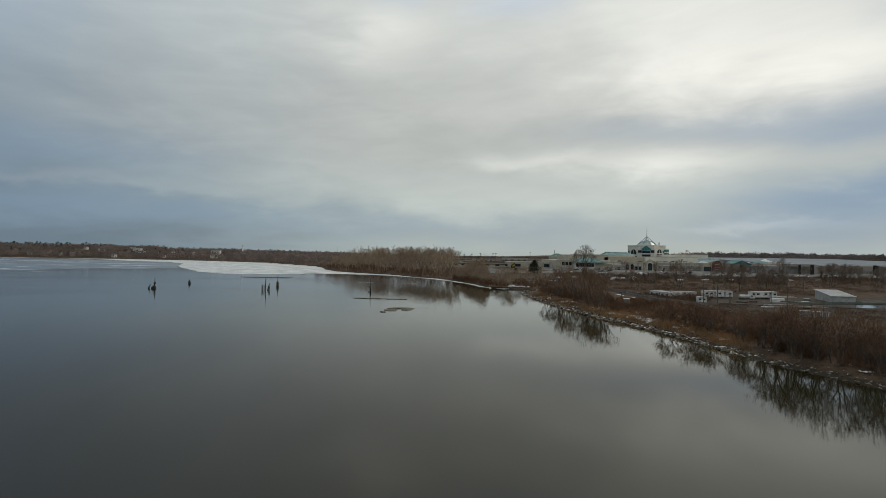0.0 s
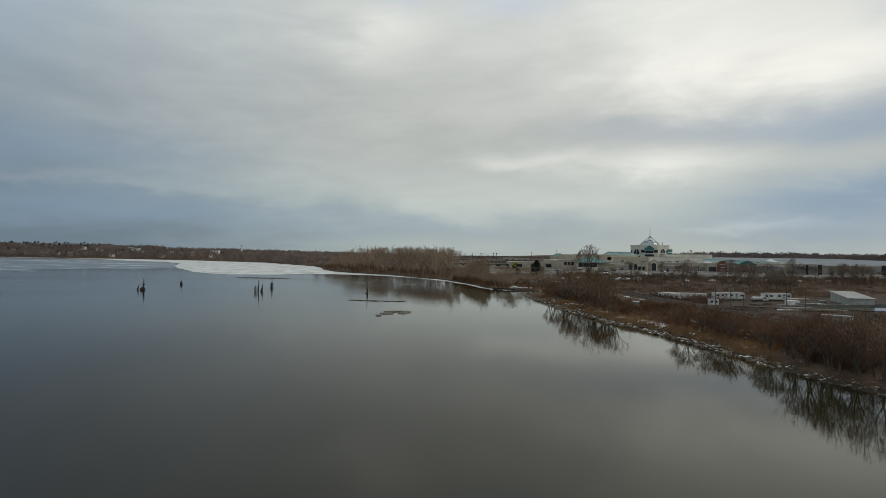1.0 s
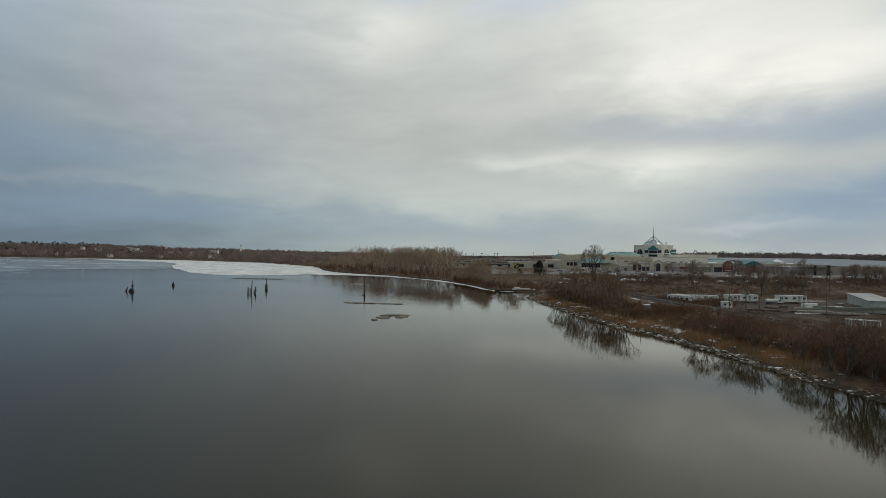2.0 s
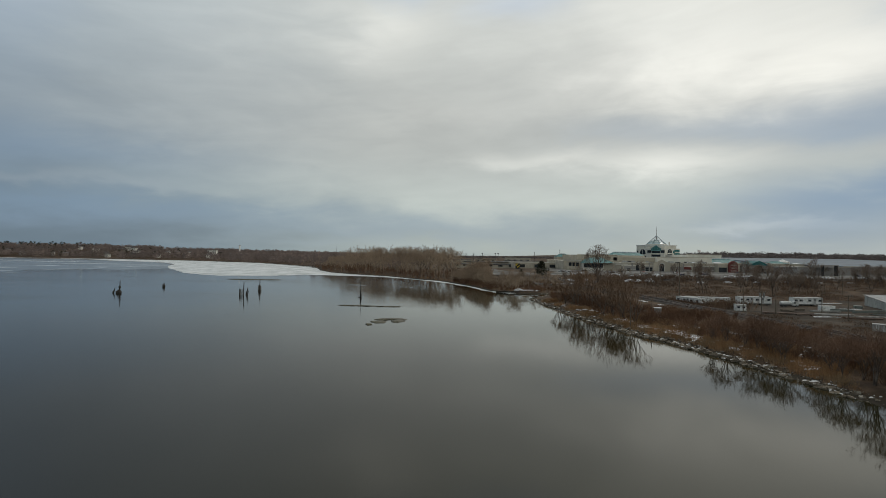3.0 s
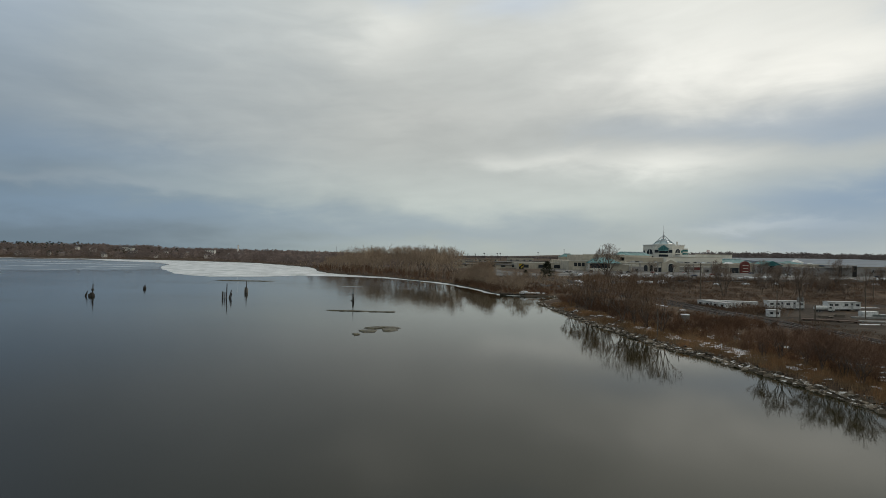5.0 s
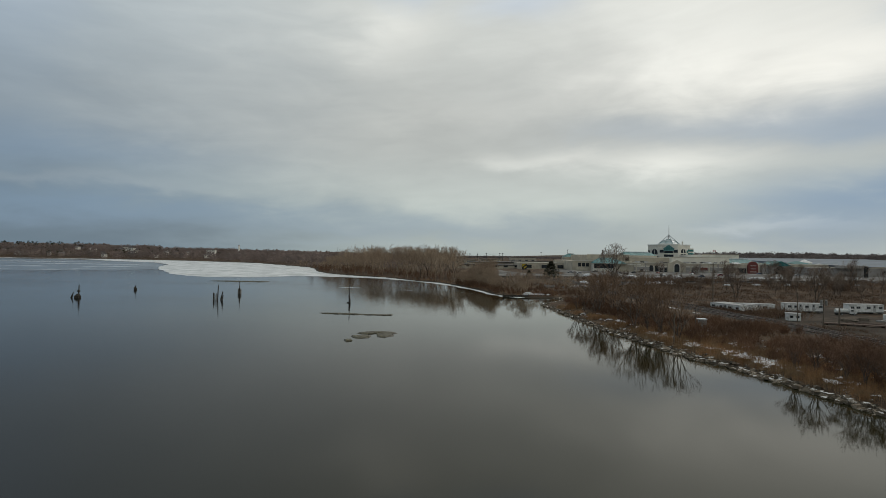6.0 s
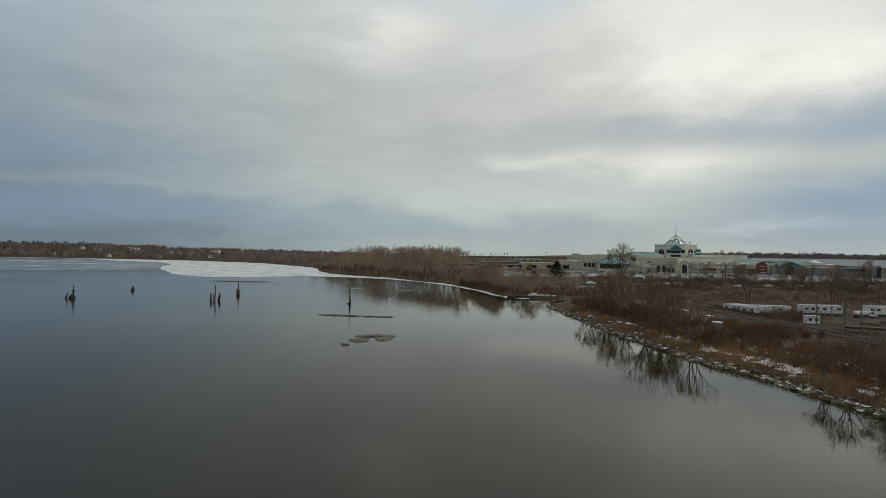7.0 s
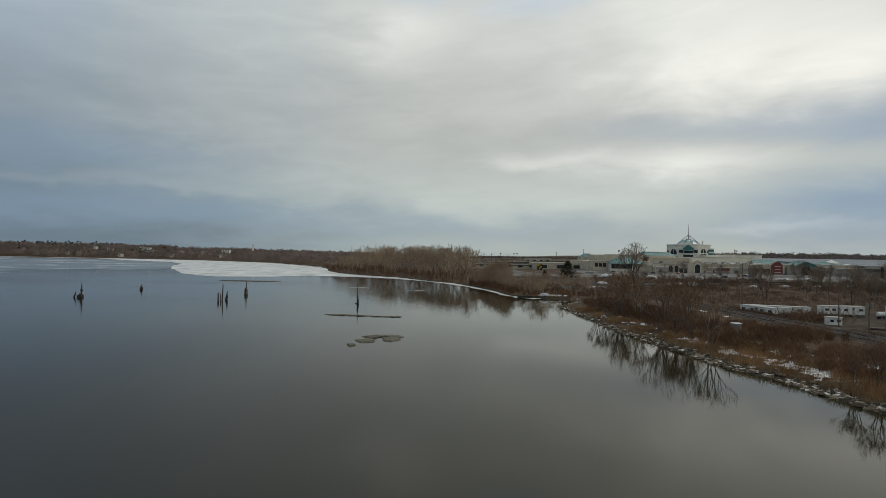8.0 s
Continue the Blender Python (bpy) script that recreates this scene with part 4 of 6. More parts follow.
# ---------------------------------------------------------------- on the lake
def build_ice():
    body = [(-541, 884), (-455, 840), (-373, 735), (-330, 640), (-285, 560), (-225, 470), (-200, 440), (-172, 420), (-140, 425), (-118, 455), (-92, 452), (-68, 443), (-44, 427),
            (-20, 398), (-3, 368), (6, 345), (13, 322), (18, 300), (24, 288), (30, 281), (33, 283), (24, 296), (19, 322), (8, 356), (-4, 388), (-21, 410), (-47, 452), (-77, 478), (-107, 515),
            (-129, 562), (-140, 602), (-175, 692), (-297, 863), (-478, 983), (-560, 1006), (-680, 1044), (-680, 1000)]
    setting("lake_ice", sheet(ragged(body, 7, 1.3, 2), 0.05, 0.1), ICE, "thin sheet of grey-white melting ice along the lake shore", "ice")
    strip = [(-680, 1044), (-950, 1074), (-1300, 1100), (-1300, 1078), (-820, 1035), (-690, 1015)]
    setting("shore_ice", sheet(ragged(strip, 15, 2.0, 4), 0.05, 0.1), ICE, "narrow strip of ice under the far shore", "ice")
    skin = [(-1400, 1085), (-960, 1040), (-820, 1000), (-660, 965), (-545, 884), (-455, 838), (-375, 735), (-335, 650), (-290, 565), (-300, 500), (-340, 520), (-372, 470), (-330, 445), (-390, 425), (-470, 470), (-520, 440), (-640, 480), (-1400, 520)]
    setting("thin_ice", sheet(ragged(skin, 14, 4.0, 6), 0.03, 0.05), THIN_ICE, "skin of thin grey-blue ice on the far water", "ice")
    rng = random.Random(12)
    for x, y, long, wide in ((-560, 640, 60, 9), (-420, 520, 26, 5), (-610, 800, 120, 14), (-760, 860, 90, 18), (-480, 700, 70, 8), (-330, 420, 16, 2.2), (-52, 330, 12, 1.4), (-22, 318, 9, 1.0)):
        out = [(x + long / 2 * math.cos(a) * rng.uniform(0.75, 1.1), y + wide / 2 * math.sin(a) * rng.uniform(0.6, 1.2)) for a in np.linspace(0, 6.28, 26)[:-1]]
        ob = part("ice_floe", sheet(out, 0.04, 0.08), ICE)
        tagged(ob, "flat grey floe of thin ice on open water", "ice floe", "ice floes")


def build_mud():
    """Mats of mud and weed that lie at the waterline."""
    rng = random.Random(14)

    def mat_of(outline, z, seed, label, group):
        o = ragged(outline, 1.0, 0.22, seed)
        cx, cy = sum(p[0] for p in o) / len(o), sum(p[1] for p in o) / len(o)
        s = Shape()
        n = len(o)
        inner = [(cx + (x - cx) * 0.82, cy + (y - cy) * 0.72) for x, y in o]
        s.add([(x, y, -0.05) for x, y in o] + [(x, y, z + rng.uniform(-0.05, 0.05)) for x, y in inner] + [(cx, cy, z)],
              [(i, (i + 1) % n, n + (i + 1) % n, n + i) for i in range(n)] + [(n + i, n + (i + 1) % n, 2 * n) for i in range(n)])
        tagged(part("mud_mat", s, MUD), label, "mud mat", group)
    for k, o in enumerate(([(-19.6, 174.2), (-16, 177.4), (-11.5, 177.0), (-9.5, 175.2), (-12, 172.8), (-14, 174.6), (-16.5, 173.0)],
                           [(-14.4, 173.6), (-11, 174.5), (-10.2, 171.8), (-11.8, 168.8), (-13.6, 169.4)],
                           [(-19.8, 169.6), (-17.4, 172.2), (-15.0, 170.9), (-15.2, 168.4), (-17.4, 166.8)],
                           [(-19.9, 164.8), (-18.6, 165.6), (-18.0, 164.0), (-19.0, 162.8)])):
        mat_of(o, 0.22, k, "low brown mat of mud and dead weed in shallow water", "mud mats")
    mat_of([(-38.4, 213.2), (-33, 213.9), (-25.4, 212.2), (-22.6, 211.2), (-25, 210.2), (-30, 210.6), (-35, 211.4)], 0.18, 8, "long low bar of mud and weed in the lake", "mud bars")
    mat_of([(-24.2, 211.2), (-19, 211.6), (-14.8, 211.0), (-15.0, 209.8), (-19, 209.6), (-24.0, 210.1)], 0.18, 9, "long low bar of mud and weed in the lake", "mud bars")
    mat_of([(-149, 374), (-136, 377), (-122, 374), (-108, 373), (-110, 369.5), (-124, 369), (-138, 371)], 0.25, 10, "long bar of mud edged with dirty ice", "mud bars")


def pile(shape, x, y, lean_x, lean_y, height, r):
    """A rough round timber with a splintered top."""
    rng = random.Random(int(x * 100 + y))
    a, b = Vector((x, y, -2.0)), Vector((x + lean_x * height, y + lean_y * height, height))
    mid = a.lerp(b, 0.55) + Vector((rng.uniform(-0.04, 0.04), rng.uniform(-0.04, 0.04), 0))
    shape.tube(a, mid, r * 1.1, r, 9, False).tube(mid, b, r, r * 0.82, 9)
    return shape.tube(b, b + Vector((rng.uniform(-0.05, 0.05), 0, r * 1.4)), r * 0.55, r * 0.15, 5)


def piling(name, place, piles, label, extras=()):
    ob = thing(name, (*place, 0), label, "piling", "old pilings in the lake")
    for x, y, lx, ly, h, r, pale in piles:
        part("pile", pile(Shape(), x, y, lx, ly, h, r), PALE_PILE if pale else PILE, ob)
    for kind, s, mat, text in extras:
        part(kind, s, mat, ob, text)
    return ob


def build_pilings():
    crib = Shape().soft_box(-0.9, 1.0, -0.8, 0.8, -1.5, 1.0, 0.25).soft_box(-0.4, 0.8, -0.5, 0.5, 1.0, 1.5, 0.2)
    piling("broken_dolphin", (-139.6, 250), [(0.5, 0, 0.02, 0, 4.9, 0.2, 0), (0.1, 0.4, 0.0, 0.05, 2.6, 0.25, 0), (-2.7, 0, 0.55, 0, 2.0, 0.2, 0), (-3.1, 0.3, 0.9, 0, 0.9, 0.3, 0)],
           "broken cluster of dark timber piles with one tall post", [("crib", crib, PILE, "rotten timber crib"), ("cap", Shape().soft_box(0.15, 0.9, -0.4, 0.4, 2.2, 3.0, 0.1), PILE, "")])
    stump = Shape().tube((0, 0, -1.5), (0, 0, 0.9), 0.75, 0.65, 11).tube((0, 0, 0.9), (0.05, 0, 1.15), 0.65, 0.3, 11)
    piling("pile_stump", (-143.5, 292.5), [(0.1, 0, 0.0, 0, 1.9, 0.28, 0), (-0.4, 0.1, -0.1, 0, 1.2, 0.25, 0)], "short dark stump of a rotten pile", [("stump", stump, PILE, "")])
    piling("pile_cluster", (-86.5, 251), [(0.0, 0, 0.06, 0, 5.4, 0.2, 0), (-1.6, 0.2, 0, 0, 2.5, 0.17, 0), (-1.1, -0.3, 0.02, 0, 2.4, 0.17, 1), (-0.5, 0.2, -0.02, 0, 2.3, 0.22, 1), (1.0, 0, 0.35, 0, 3.0, 0.22, 0),
           (0.6, 0.3, 0.6, 0, 1.5, 0.2, 0), (1.6, -0.2, 0.4, 0, 1.7, 0.2, 0)], "cluster of upright and leaning weathered piles", [])
    base = Shape().prism([(-0.55, -0.5), (0.55, -0.5), (0.6, 0.5), (-0.5, 0.5)], -1.5, 1.8)
    piling("capped_piling", (-90, 280), [(0, 0, 0, 0, 5.2, 0.17, 0), (-0.5, -0.35, 0.03, 0, 2.1, 0.22, 1), (0.48, -0.4, -0.03, 0, 2.3, 0.22, 1), (0.0, -0.5, 0, 0, 2.4, 0.22, 0)],
           "bundle of bleached piles round one tall post", [("core", base, PALE_PILE, "")])
    piling("marker_post", (-35.6, 247), [(0, 0, 0, 0, 6.4, 0.12, 0), (0.0, 0.0, 0, 0, 2.6, 0.3, 0), (0.25, -0.2, 0, 0, 1.6, 0.28, 0)], "slender dark post on a short pile base",
           [("collar", Shape().tube((0, 0, 2.3), (0, 0, 2.7), 0.38, 0.32, 10), PILE, ""), ("foot_log", Shape().tube((-0.9, 0, 0.1), (0.4, 0, 0.25), 0.16, 0.14, 8), PILE, "")])


# ---------------------------------------------------------------- railway
def build_railway():
    ys = np.arange(-40, 420, 4.0)
    for k, (name, off) in enumerate((("track_bed_1", -3.2), ("track_bed_2", 2.6))):
        s = Shape()
        rows = []
        for y in ys:
            x, z = rail_x(y) + off, z_at(rail_x(y) + off, y)
            rows += [(x - 2.9, y, z - 0.25), (x - 1.7, y, z + 0.42), (x + 1.7, y, z + 0.42), (x + 2.9, y, z - 0.25)]
        f = [(4 * i + j, 4 * i + j + 1, 4 * i + j + 5, 4 * i + j + 4) for i in range(len(ys) - 1) for j in range(3)]
        bed = setting(name, s.add(rows, f), BED, "dark gravel bed carrying a railway track", "railway")
        for side in (-0.75, 0.75):
            r = Shape()
            pts = []
            for y in ys:
                x, z = rail_x(y) + off + side, z_at(rail_x(y) + off, y) + 0.50
                pts += [(x - 0.07, y, z), (x - 0.035, y, z + 0.17), (x + 0.035, y, z + 0.17), (x + 0.07, y, z)]
            part("rail", r.add(pts, [(4 * i + j, 4 * i + j + 1, 4 * i + j + 5, 4 * i + j + 4) for i in range(len(ys) - 1) for j in range(3)]), STEEL, bed, "worn steel rail")
        tie = Shape().soft_box(-1.25, 1.25, -0.12, 0.12, -0.12, 0.1, 0.02).mesh("tie")
        tie.materials.append(TIE)
        for y in np.arange(118, 232, 0.75 if k == 0 else 0.8):
            x = rail_x(y) + off
            ob = new("tie", tie)
            ob.parent, ob.matrix_basis = bed, pose(x, y, z_at(x, y) + 0.42)
        joined = Shape()
        for y in list(np.arange(40, 118, 0.8)) + list(np.arange(232, 330, 0.8)):
            x = rail_x(y) + off
            joined.box(x - 1.25, x + 1.25, y - 0.12, y + 0.12, z_at(x, y) + 0.3, z_at(x, y) + 0.5)
        tagged(part("far_ties", joined, TIE, bed), kind="stuff")


# ---------------------------------------------------------------- the yard
def office_trailer(place, rz, length, label, windows, doors, group="office trailers", roof_label="pale flat roof", high=2.5):
    """A white site office on wheels: body, roof, windows with frames, doors, skirt, tyres."""
    t = thing("office_trailer", place, label, "trailer", group, rz)
    h, w, z0 = high, 3.0, 0.45
    part("body", Shape().soft_box(0, length, 0, w, z0, z0 + h, 0.06), WHITE, t)
    part("roof", Shape().soft_box(-0.12, length + 0.12, -0.12, w + 0.12, z0 + h, z0 + h + 0.14, 0.04), ROOF_WHITE, t, roof_label)
    part("frame_rail", Shape().box(0.2, length - 0.2, 0.25, 0.4, z0 - 0.3, z0).box(0.2, length - 0.2, w - 0.4, w - 0.25, z0 - 0.3, z0), TRIM, t)
    part("belt_line", Shape().box(0.05, length - 0.05, -0.025, 0.0, z0 + 0.05, z0 + 0.22), TRIM, t, "dark stripe along the bottom")
    for x in windows:
        win = part("window", Shape().soft_box(x - 0.55, x + 0.55, -0.04, 0.02, z0 + h - 1.25, z0 + h - 0.6, 0.02), GLASS, t)
        part("window_frame", Shape().box(x - 0.65, x + 0.65, -0.07, 0.0, z0 + h - 0.6, z0 + h - 0.52).box(x - 0.65, x + 0.65, -0.07, 0.0, z0 + h - 1.33, z0 + h - 1.25).box(x - 0.03, x + 0.03, -0.07, 0.0, z0 + h - 1.25, z0 + h - 0.6), ROOF_WHITE, win)
    for x in doors:
        door = part("door", Shape().soft_box(x - 0.45, x + 0.45, -0.05, 0.02, z0 + 0.05, z0 + h - 0.15, 0.02), ROOF_WHITE, t, "pale grey door")
        part("door_window", Shape().box(x - 0.2, x + 0.2, -0.07, -0.04, z0 + h - 0.9, z0 + h - 0.4), GLASS, door)
        part("steps", Shape().box(x - 0.6, x + 0.6, -0.9, -0.1, 0.0, 0.25).box(x - 0.6, x + 0.6, -0.5, -0.1, 0.25, 0.5), POLE, t, "wooden steps")
    for x in (length * 0.62, length * 0.7):
        for y in (0.15, w - 0.4):
            part("wheel", Shape().tube((x, y, 0.38), (x, y + 0.25, 0.38), 0.38, 0.38, 14), TYRE, t)
    for x in (0.8, length * 0.35, length - 0.8):
        part("block_pier", Shape().box(x - 0.2, x + 0.2, 0.3, 0.7, 0, z0), CONCRETE, t)
    return t


def tank_truck(place, rz):
    t = thing("tank_truck", place, "white tank truck parked between the office trailers", "truck", "", rz, 0.8)
    tank = Shape()
    for a, b, r0, r1 in ((0.0, 0.25, 0.6, 0.85), (0.25, 4.4, 0.85, 0.85), (4.4, 4.65, 0.85, 0.6)):
        tank.tube((a, 0, 1.75), (b, 0, 1.75), r0, r1, 18)
    part("tank", tank, WHITE, t, "rounded white tank")
    part("hatch", Shape().tube((2.3, 0, 2.55), (2.3, 0, 2.75), 0.3, 0.28, 10), ROOF_WHITE, t)
    part("chassis", Shape().box(0.1, 7.3, -0.45, -0.3, 0.6, 0.85).box(0.1, 7.3, 0.3, 0.45, 0.6, 0.85).box(0.3, 4.5, -0.7, 0.7, 0.8, 0.95), TRIM, t)
    cab = Shape().slab([(4.9, 0.75), (7.4, 0.75), (7.4, 1.5), (6.55, 1.65), (6.2, 2.5), (4.9, 2.55)], -1.05, 1.05)
    cab = part("cab", cab, WHITE, t)
    part("windscreen", Shape().add([(6.57, -0.9, 1.72), (6.57, 0.9, 1.72), (6.26, 0.85, 2.42), (6.26, -0.85, 2.42), (6.5, -0.9, 1.72), (6.5, 0.9, 1.72), (6.2, 0.85, 2.42), (6.2, -0.85, 2.42)],
                                   [(0, 1, 2, 3), (7, 6, 5, 4), (0, 4, 5, 1), (1, 5, 6, 2), (2, 6, 7, 3), (3, 7, 4, 0)]), GLASS, cab)
    for y in (-1.07, 1.03):
        part("side_window", Shape().box(5.3, 6.2, y, y + 0.04, 1.65, 2.3), GLASS, cab)
    part("bumper", Shape().soft_box(7.35, 7.55, -1.0, 1.0, 0.55, 0.8, 0.04), TRIM, t)
    for x in (1.0, 2.1, 6.5):
        for y in (-1.05, 0.75):
            wheel = part("wheel", Shape().tube((x, y, 0.48), (x, y + 0.3, 0.48), 0.48, 0.48, 16), TYRE, t)
            part("rim", Shape().tube((x, y - 0.02, 0.48), (x, y + 0.32, 0.48), 0.24, 0.24, 12), ROOF_WHITE, wheel)
    return t


def utility_pole(x, y, height, label, arms=1, transformers=0, r=0.16, lean=0.0):
    p = thing("utility_pole", (x, y, z_at(x, y)), label, "utility pole", "utility poles", random.Random(int(x * y)).uniform(-12, 12))
    part("pole", Shape().tube((0, 0, -0.5), (lean * height, 0, height), r, r * 0.7, 10), POLE, p)
    for k in range(arms):
        z = height - 0.5 - 1.1 * k
        arm = part("crossarm", Shape().box(-1.2 + lean * z, 1.2 + lean * z, -0.2, -0.08, z - 0.07, z + 0.07), POLE, p)
        for q in (-1.05, -0.5, 0.5, 1.05):
            part("insulator", Shape().tube((q + lean * z, -0.14, z + 0.07), (q + lean * z, -0.14, z + 0.28), 0.05, 0.035, 7), CONCRETE, arm)
    for k in range(transformers):
        q = -0.62 + 1.24 * k
        z = height - 2.0
        t = part("transformer", Shape().tube((q, -0.1, z), (q, -0.1, z + 1.25), 0.3, 0.3, 14).tube((q, -0.1, z + 1.25), (q, -0.1, z + 1.35), 0.3, 0.2, 14), CONCRETE, p, "pale grey transformer drum")
        part("bracket", Shape().box(min(q, 0), max(q, 0), -0.13, -0.07, z + 0.5, z + 0.6), STEEL, t)
    return p


def shed():
    x, y = 152.2, 210.5
    s = thing("storage_shed", (x, y, z_at(x, y) - 0.1), "pale sheet-metal shed with a sloping flat roof", "shed", "", -20)
    w, d, low, high = 7.8, 22.0, 2.7, 4.1
    part("front_wall", Shape().box(0, w, 0, 0.15, 0, low), SHED, s)
    for name, x0 in (("side_wall", 0), ("side_wall", w - 0.15)):
        part(name, Shape().add([(x0, 0.15, 0), (x0 + 0.15, 0.15, 0), (x0 + 0.15, d, 0), (x0, d, 0), (x0, 0.15, low), (x0 + 0.15, 0.15, low), (x0 + 0.15, d, high), (x0, d, high)],
                               [(3, 2, 1, 0), (4, 5, 6, 7), (0, 1, 5, 4), (1, 2, 6, 5), (2, 3, 7, 6), (3, 0, 4, 7)]), SHED, s)
    part("back_wall", Shape().box(0.15, w - 0.15, d - 0.15, d, 0, high - 0.02), SHED, s)
    roof = Shape()
    roof.add([(-0.4, -0.4, low), (w + 0.4, -0.4, low), (w + 0.4, d + 0.4, high + 0.02), (-0.4, d + 0.4, high + 0.02), (-0.4, -0.4, low + 0.2), (w + 0.4, -0.4, low + 0.2), (w + 0.4, d + 0.4, high + 0.22), (-0.4, d + 0.4, high + 0.22)],
             [(3, 2, 1, 0), (4, 5, 6, 7), (0, 1, 5, 4), (1, 2, 6, 5), (2, 3, 7, 6), (3, 0, 4, 7)])
    roof = part("roof", roof, ROOF_WHITE, s, "light sheet roof with standing seams")
    for k in range(1, 11):
        a = k * w / 11
        seam = Shape().add([(a - 0.03, -0.38, low + 0.2), (a + 0.03, -0.38, low + 0.2), (a + 0.03, d + 0.38, high + 0.22), (a - 0.03, d + 0.38, high + 0.22), (a, -0.38, low + 0.27), (a, d + 0.38, high + 0.29)],
                           [(0, 1, 4), (1, 2, 5, 4), (2, 3, 5), (3, 0, 4, 5)])
        part("seam", seam, ROOF_WHITE, roof)
    part("door", Shape().box(2.6, 5.6, -0.06, 0.0, 0, 2.4), SHED, s)
    for k in range(6):
        part("wall_rib", Shape().box(-0.05, 0.0, 1.2 + 3.6 * k, 1.4 + 3.6 * k, 0, low + (high - low) * (1.3 + 3.6 * k) / d), SHED, s)


def build_yard():
    out = ragged([(93.5, 178), (104, 150), (128, 150), (196, 178), (206, 246), (150, 252), (112, 250), (95, 244), (92.5, 210)], 5, 0.8, 7)
    xs = np.arange(92, 207, 2.0)
    ys = np.arange(150, 252, 2.0)
    poly = np.array(out)
    v, f, index = [], [], {}

    def inside(x, y):
        hit = False
        for (ax, ay), (bx, by) in zip(poly, np.roll(poly, -1, 0)):
            if (ay > y) != (by > y) and x < ax + (y - ay) * (bx - ax) / (by - ay):
                hit = not hit
        return hit

    def corner(x, y):
        if (x, y) not in index:
            index[x, y] = len(v)
            v.append((x, y, z_at(x, y) + 0.03))
        return index[x, y]
    for x in xs:
        for y in ys:
            if inside(x + 1, y + 1):
                a, b, c, e = corner(x, y), corner(x + 2, y), corner(x + 2, y + 2), corner(x, y + 2)
                f += [(a, b, c), (a, c, e)]
    setting("yard_gravel", triangles("yard_gravel", v, f), GRAVEL, "bare gravel yard with muddy patches beside the railway", "yard")
    g = lambda x, y: (x, y, z_at(x, y) - 0.03)
    office_trailer(g(109.8, 226.2), -1, 11.9, "white office trailer with small dark windows and a long roof", (1.1, 3.1, 6.5, 10.8), (4.5, 8.6))
    office_trailer(g(129.7, 226.0), -1, 10.6, "white office trailer standing beside a parked tank truck", (0.9, 2.7, 5.9, 9.6), (7.7,))
    office_trailer(g(97.0, 231.0), -13, 11.0, "low white office trailer half hidden behind brush", (1.2, 4.0, 8.0), (6.0,), high=1.8)
    office_trailer(g(90.6, 236.5), -72, 12.5, "long low white site trailer set close to the tracks", (1.4, 4.6, 8.2, 11.2), (6.4,), high=1.6)
    office_trailer(g(94.0, 238.0), -62, 12.0, "low dull white site trailer in a row of trailers", (1.4, 5.0, 9.0), (7.0,), high=1.7)
    tank_truck(g(122.6, 222.6), -6)
    box = thing("site_hut", g(96.6, 203.6), "small grey-white site hut with two windows", "hut", "", -10)
    part("body", Shape().soft_box(0, 3.1, 0, 2.4, 0.15, 2.1, 0.05), WHITE, box)
    part("roof", Shape().soft_box(-0.15, 3.25, -0.15, 2.55, 2.1, 2.22, 0.04), ROOF_WHITE, box)
    for x in (0.75, 2.3):
        part("window", Shape().box(x - 0.4, x + 0.4, -0.04, 0.0, 0.95, 1.6), GLASS, box)
    part("skid", Shape().box(0.2, 2.9, 0.2, 0.4, 0, 0.15).box(0.2, 2.9, 2.0, 2.2, 0, 0.15), POLE, box)
    shed()
    for x, y, h, arms, drums, r, label in (
            (96.5, 247, 15.4, 2, 0, 0.2, "tall weathered wooden utility pole behind the trailers"), (98.0, 202, 8.2, 0, 0, 0.16, "plain wooden pole at the edge of the yard"),
            (98.2, 192, 7.6, 1, 2, 0.18, "wooden pole carrying two pale transformers"), (104.0, 194.5, 4.6, 0, 0, 0.24, "short thick wooden post in the yard"),
            (122.8, 201, 8.4, 0, 0, 0.15, "plain wooden pole among stored materials"), (114.6, 178.5, 7.6, 1, 0, 0.16, "wooden utility pole with one crossarm"),
            (180, 282, 10, 0, 0, 0.12, "thin light pole beyond the shed"), (190, 284, 9, 0, 0, 0.12, "thin light pole beyond the shed"), (205, 286, 10.5, 0, 0, 0.12, "thin light pole beyond the shed"),
            (58.5, 176, 5.2, 0, 0, 0.11, "thin grey pole standing in the brush"), (47.5, 161, 6.5, 0, 0, 0.12, "thin pale pole standing in the brush")):
        utility_pole(x, y, h, label, arms, drums, r)
    cab = thing("signal_cabinet", g(60.5, 178.5), "grey trackside cabinet with a snow-white top", "cabinet")
    part("body", Shape().soft_box(0, 1.7, 0, 1.3, 0, 2.1, 0.05), CONCRETE, cab)
    part("roof", Shape().soft_box(-0.12, 1.82, -0.12, 1.42, 2.1, 2.25, 0.05), SNOW, cab, "snow-covered lid")
    part("door", Shape().box(0.2, 1.5, -0.04, 0, 0.2, 1.9), CONCRETE, cab)
    crate = thing("shipping_container", g(105.2, 158.0), "low grey container with a stained white side", "container", "", -38)
    part("body", Shape().box(0, 7.2, 0, 2.4, 0.1, 1.8), CONCRETE, crate)
    part("roof", Shape().box(-0.06, 7.26, -0.06, 2.46, 1.8, 1.9), ROOF_WHITE, crate)
    for k in range(15):
        part("rib", Shape().box(0.2 + 0.48 * k, 0.38 + 0.48 * k, -0.05, 0, 0.2, 1.7), WHITE if k % 3 else CONCRETE, crate)
    flat = thing("flat_wagon", g(100.8, 196.0), "rusty flat steel deck lying in the yard", "wagon", "", -24)
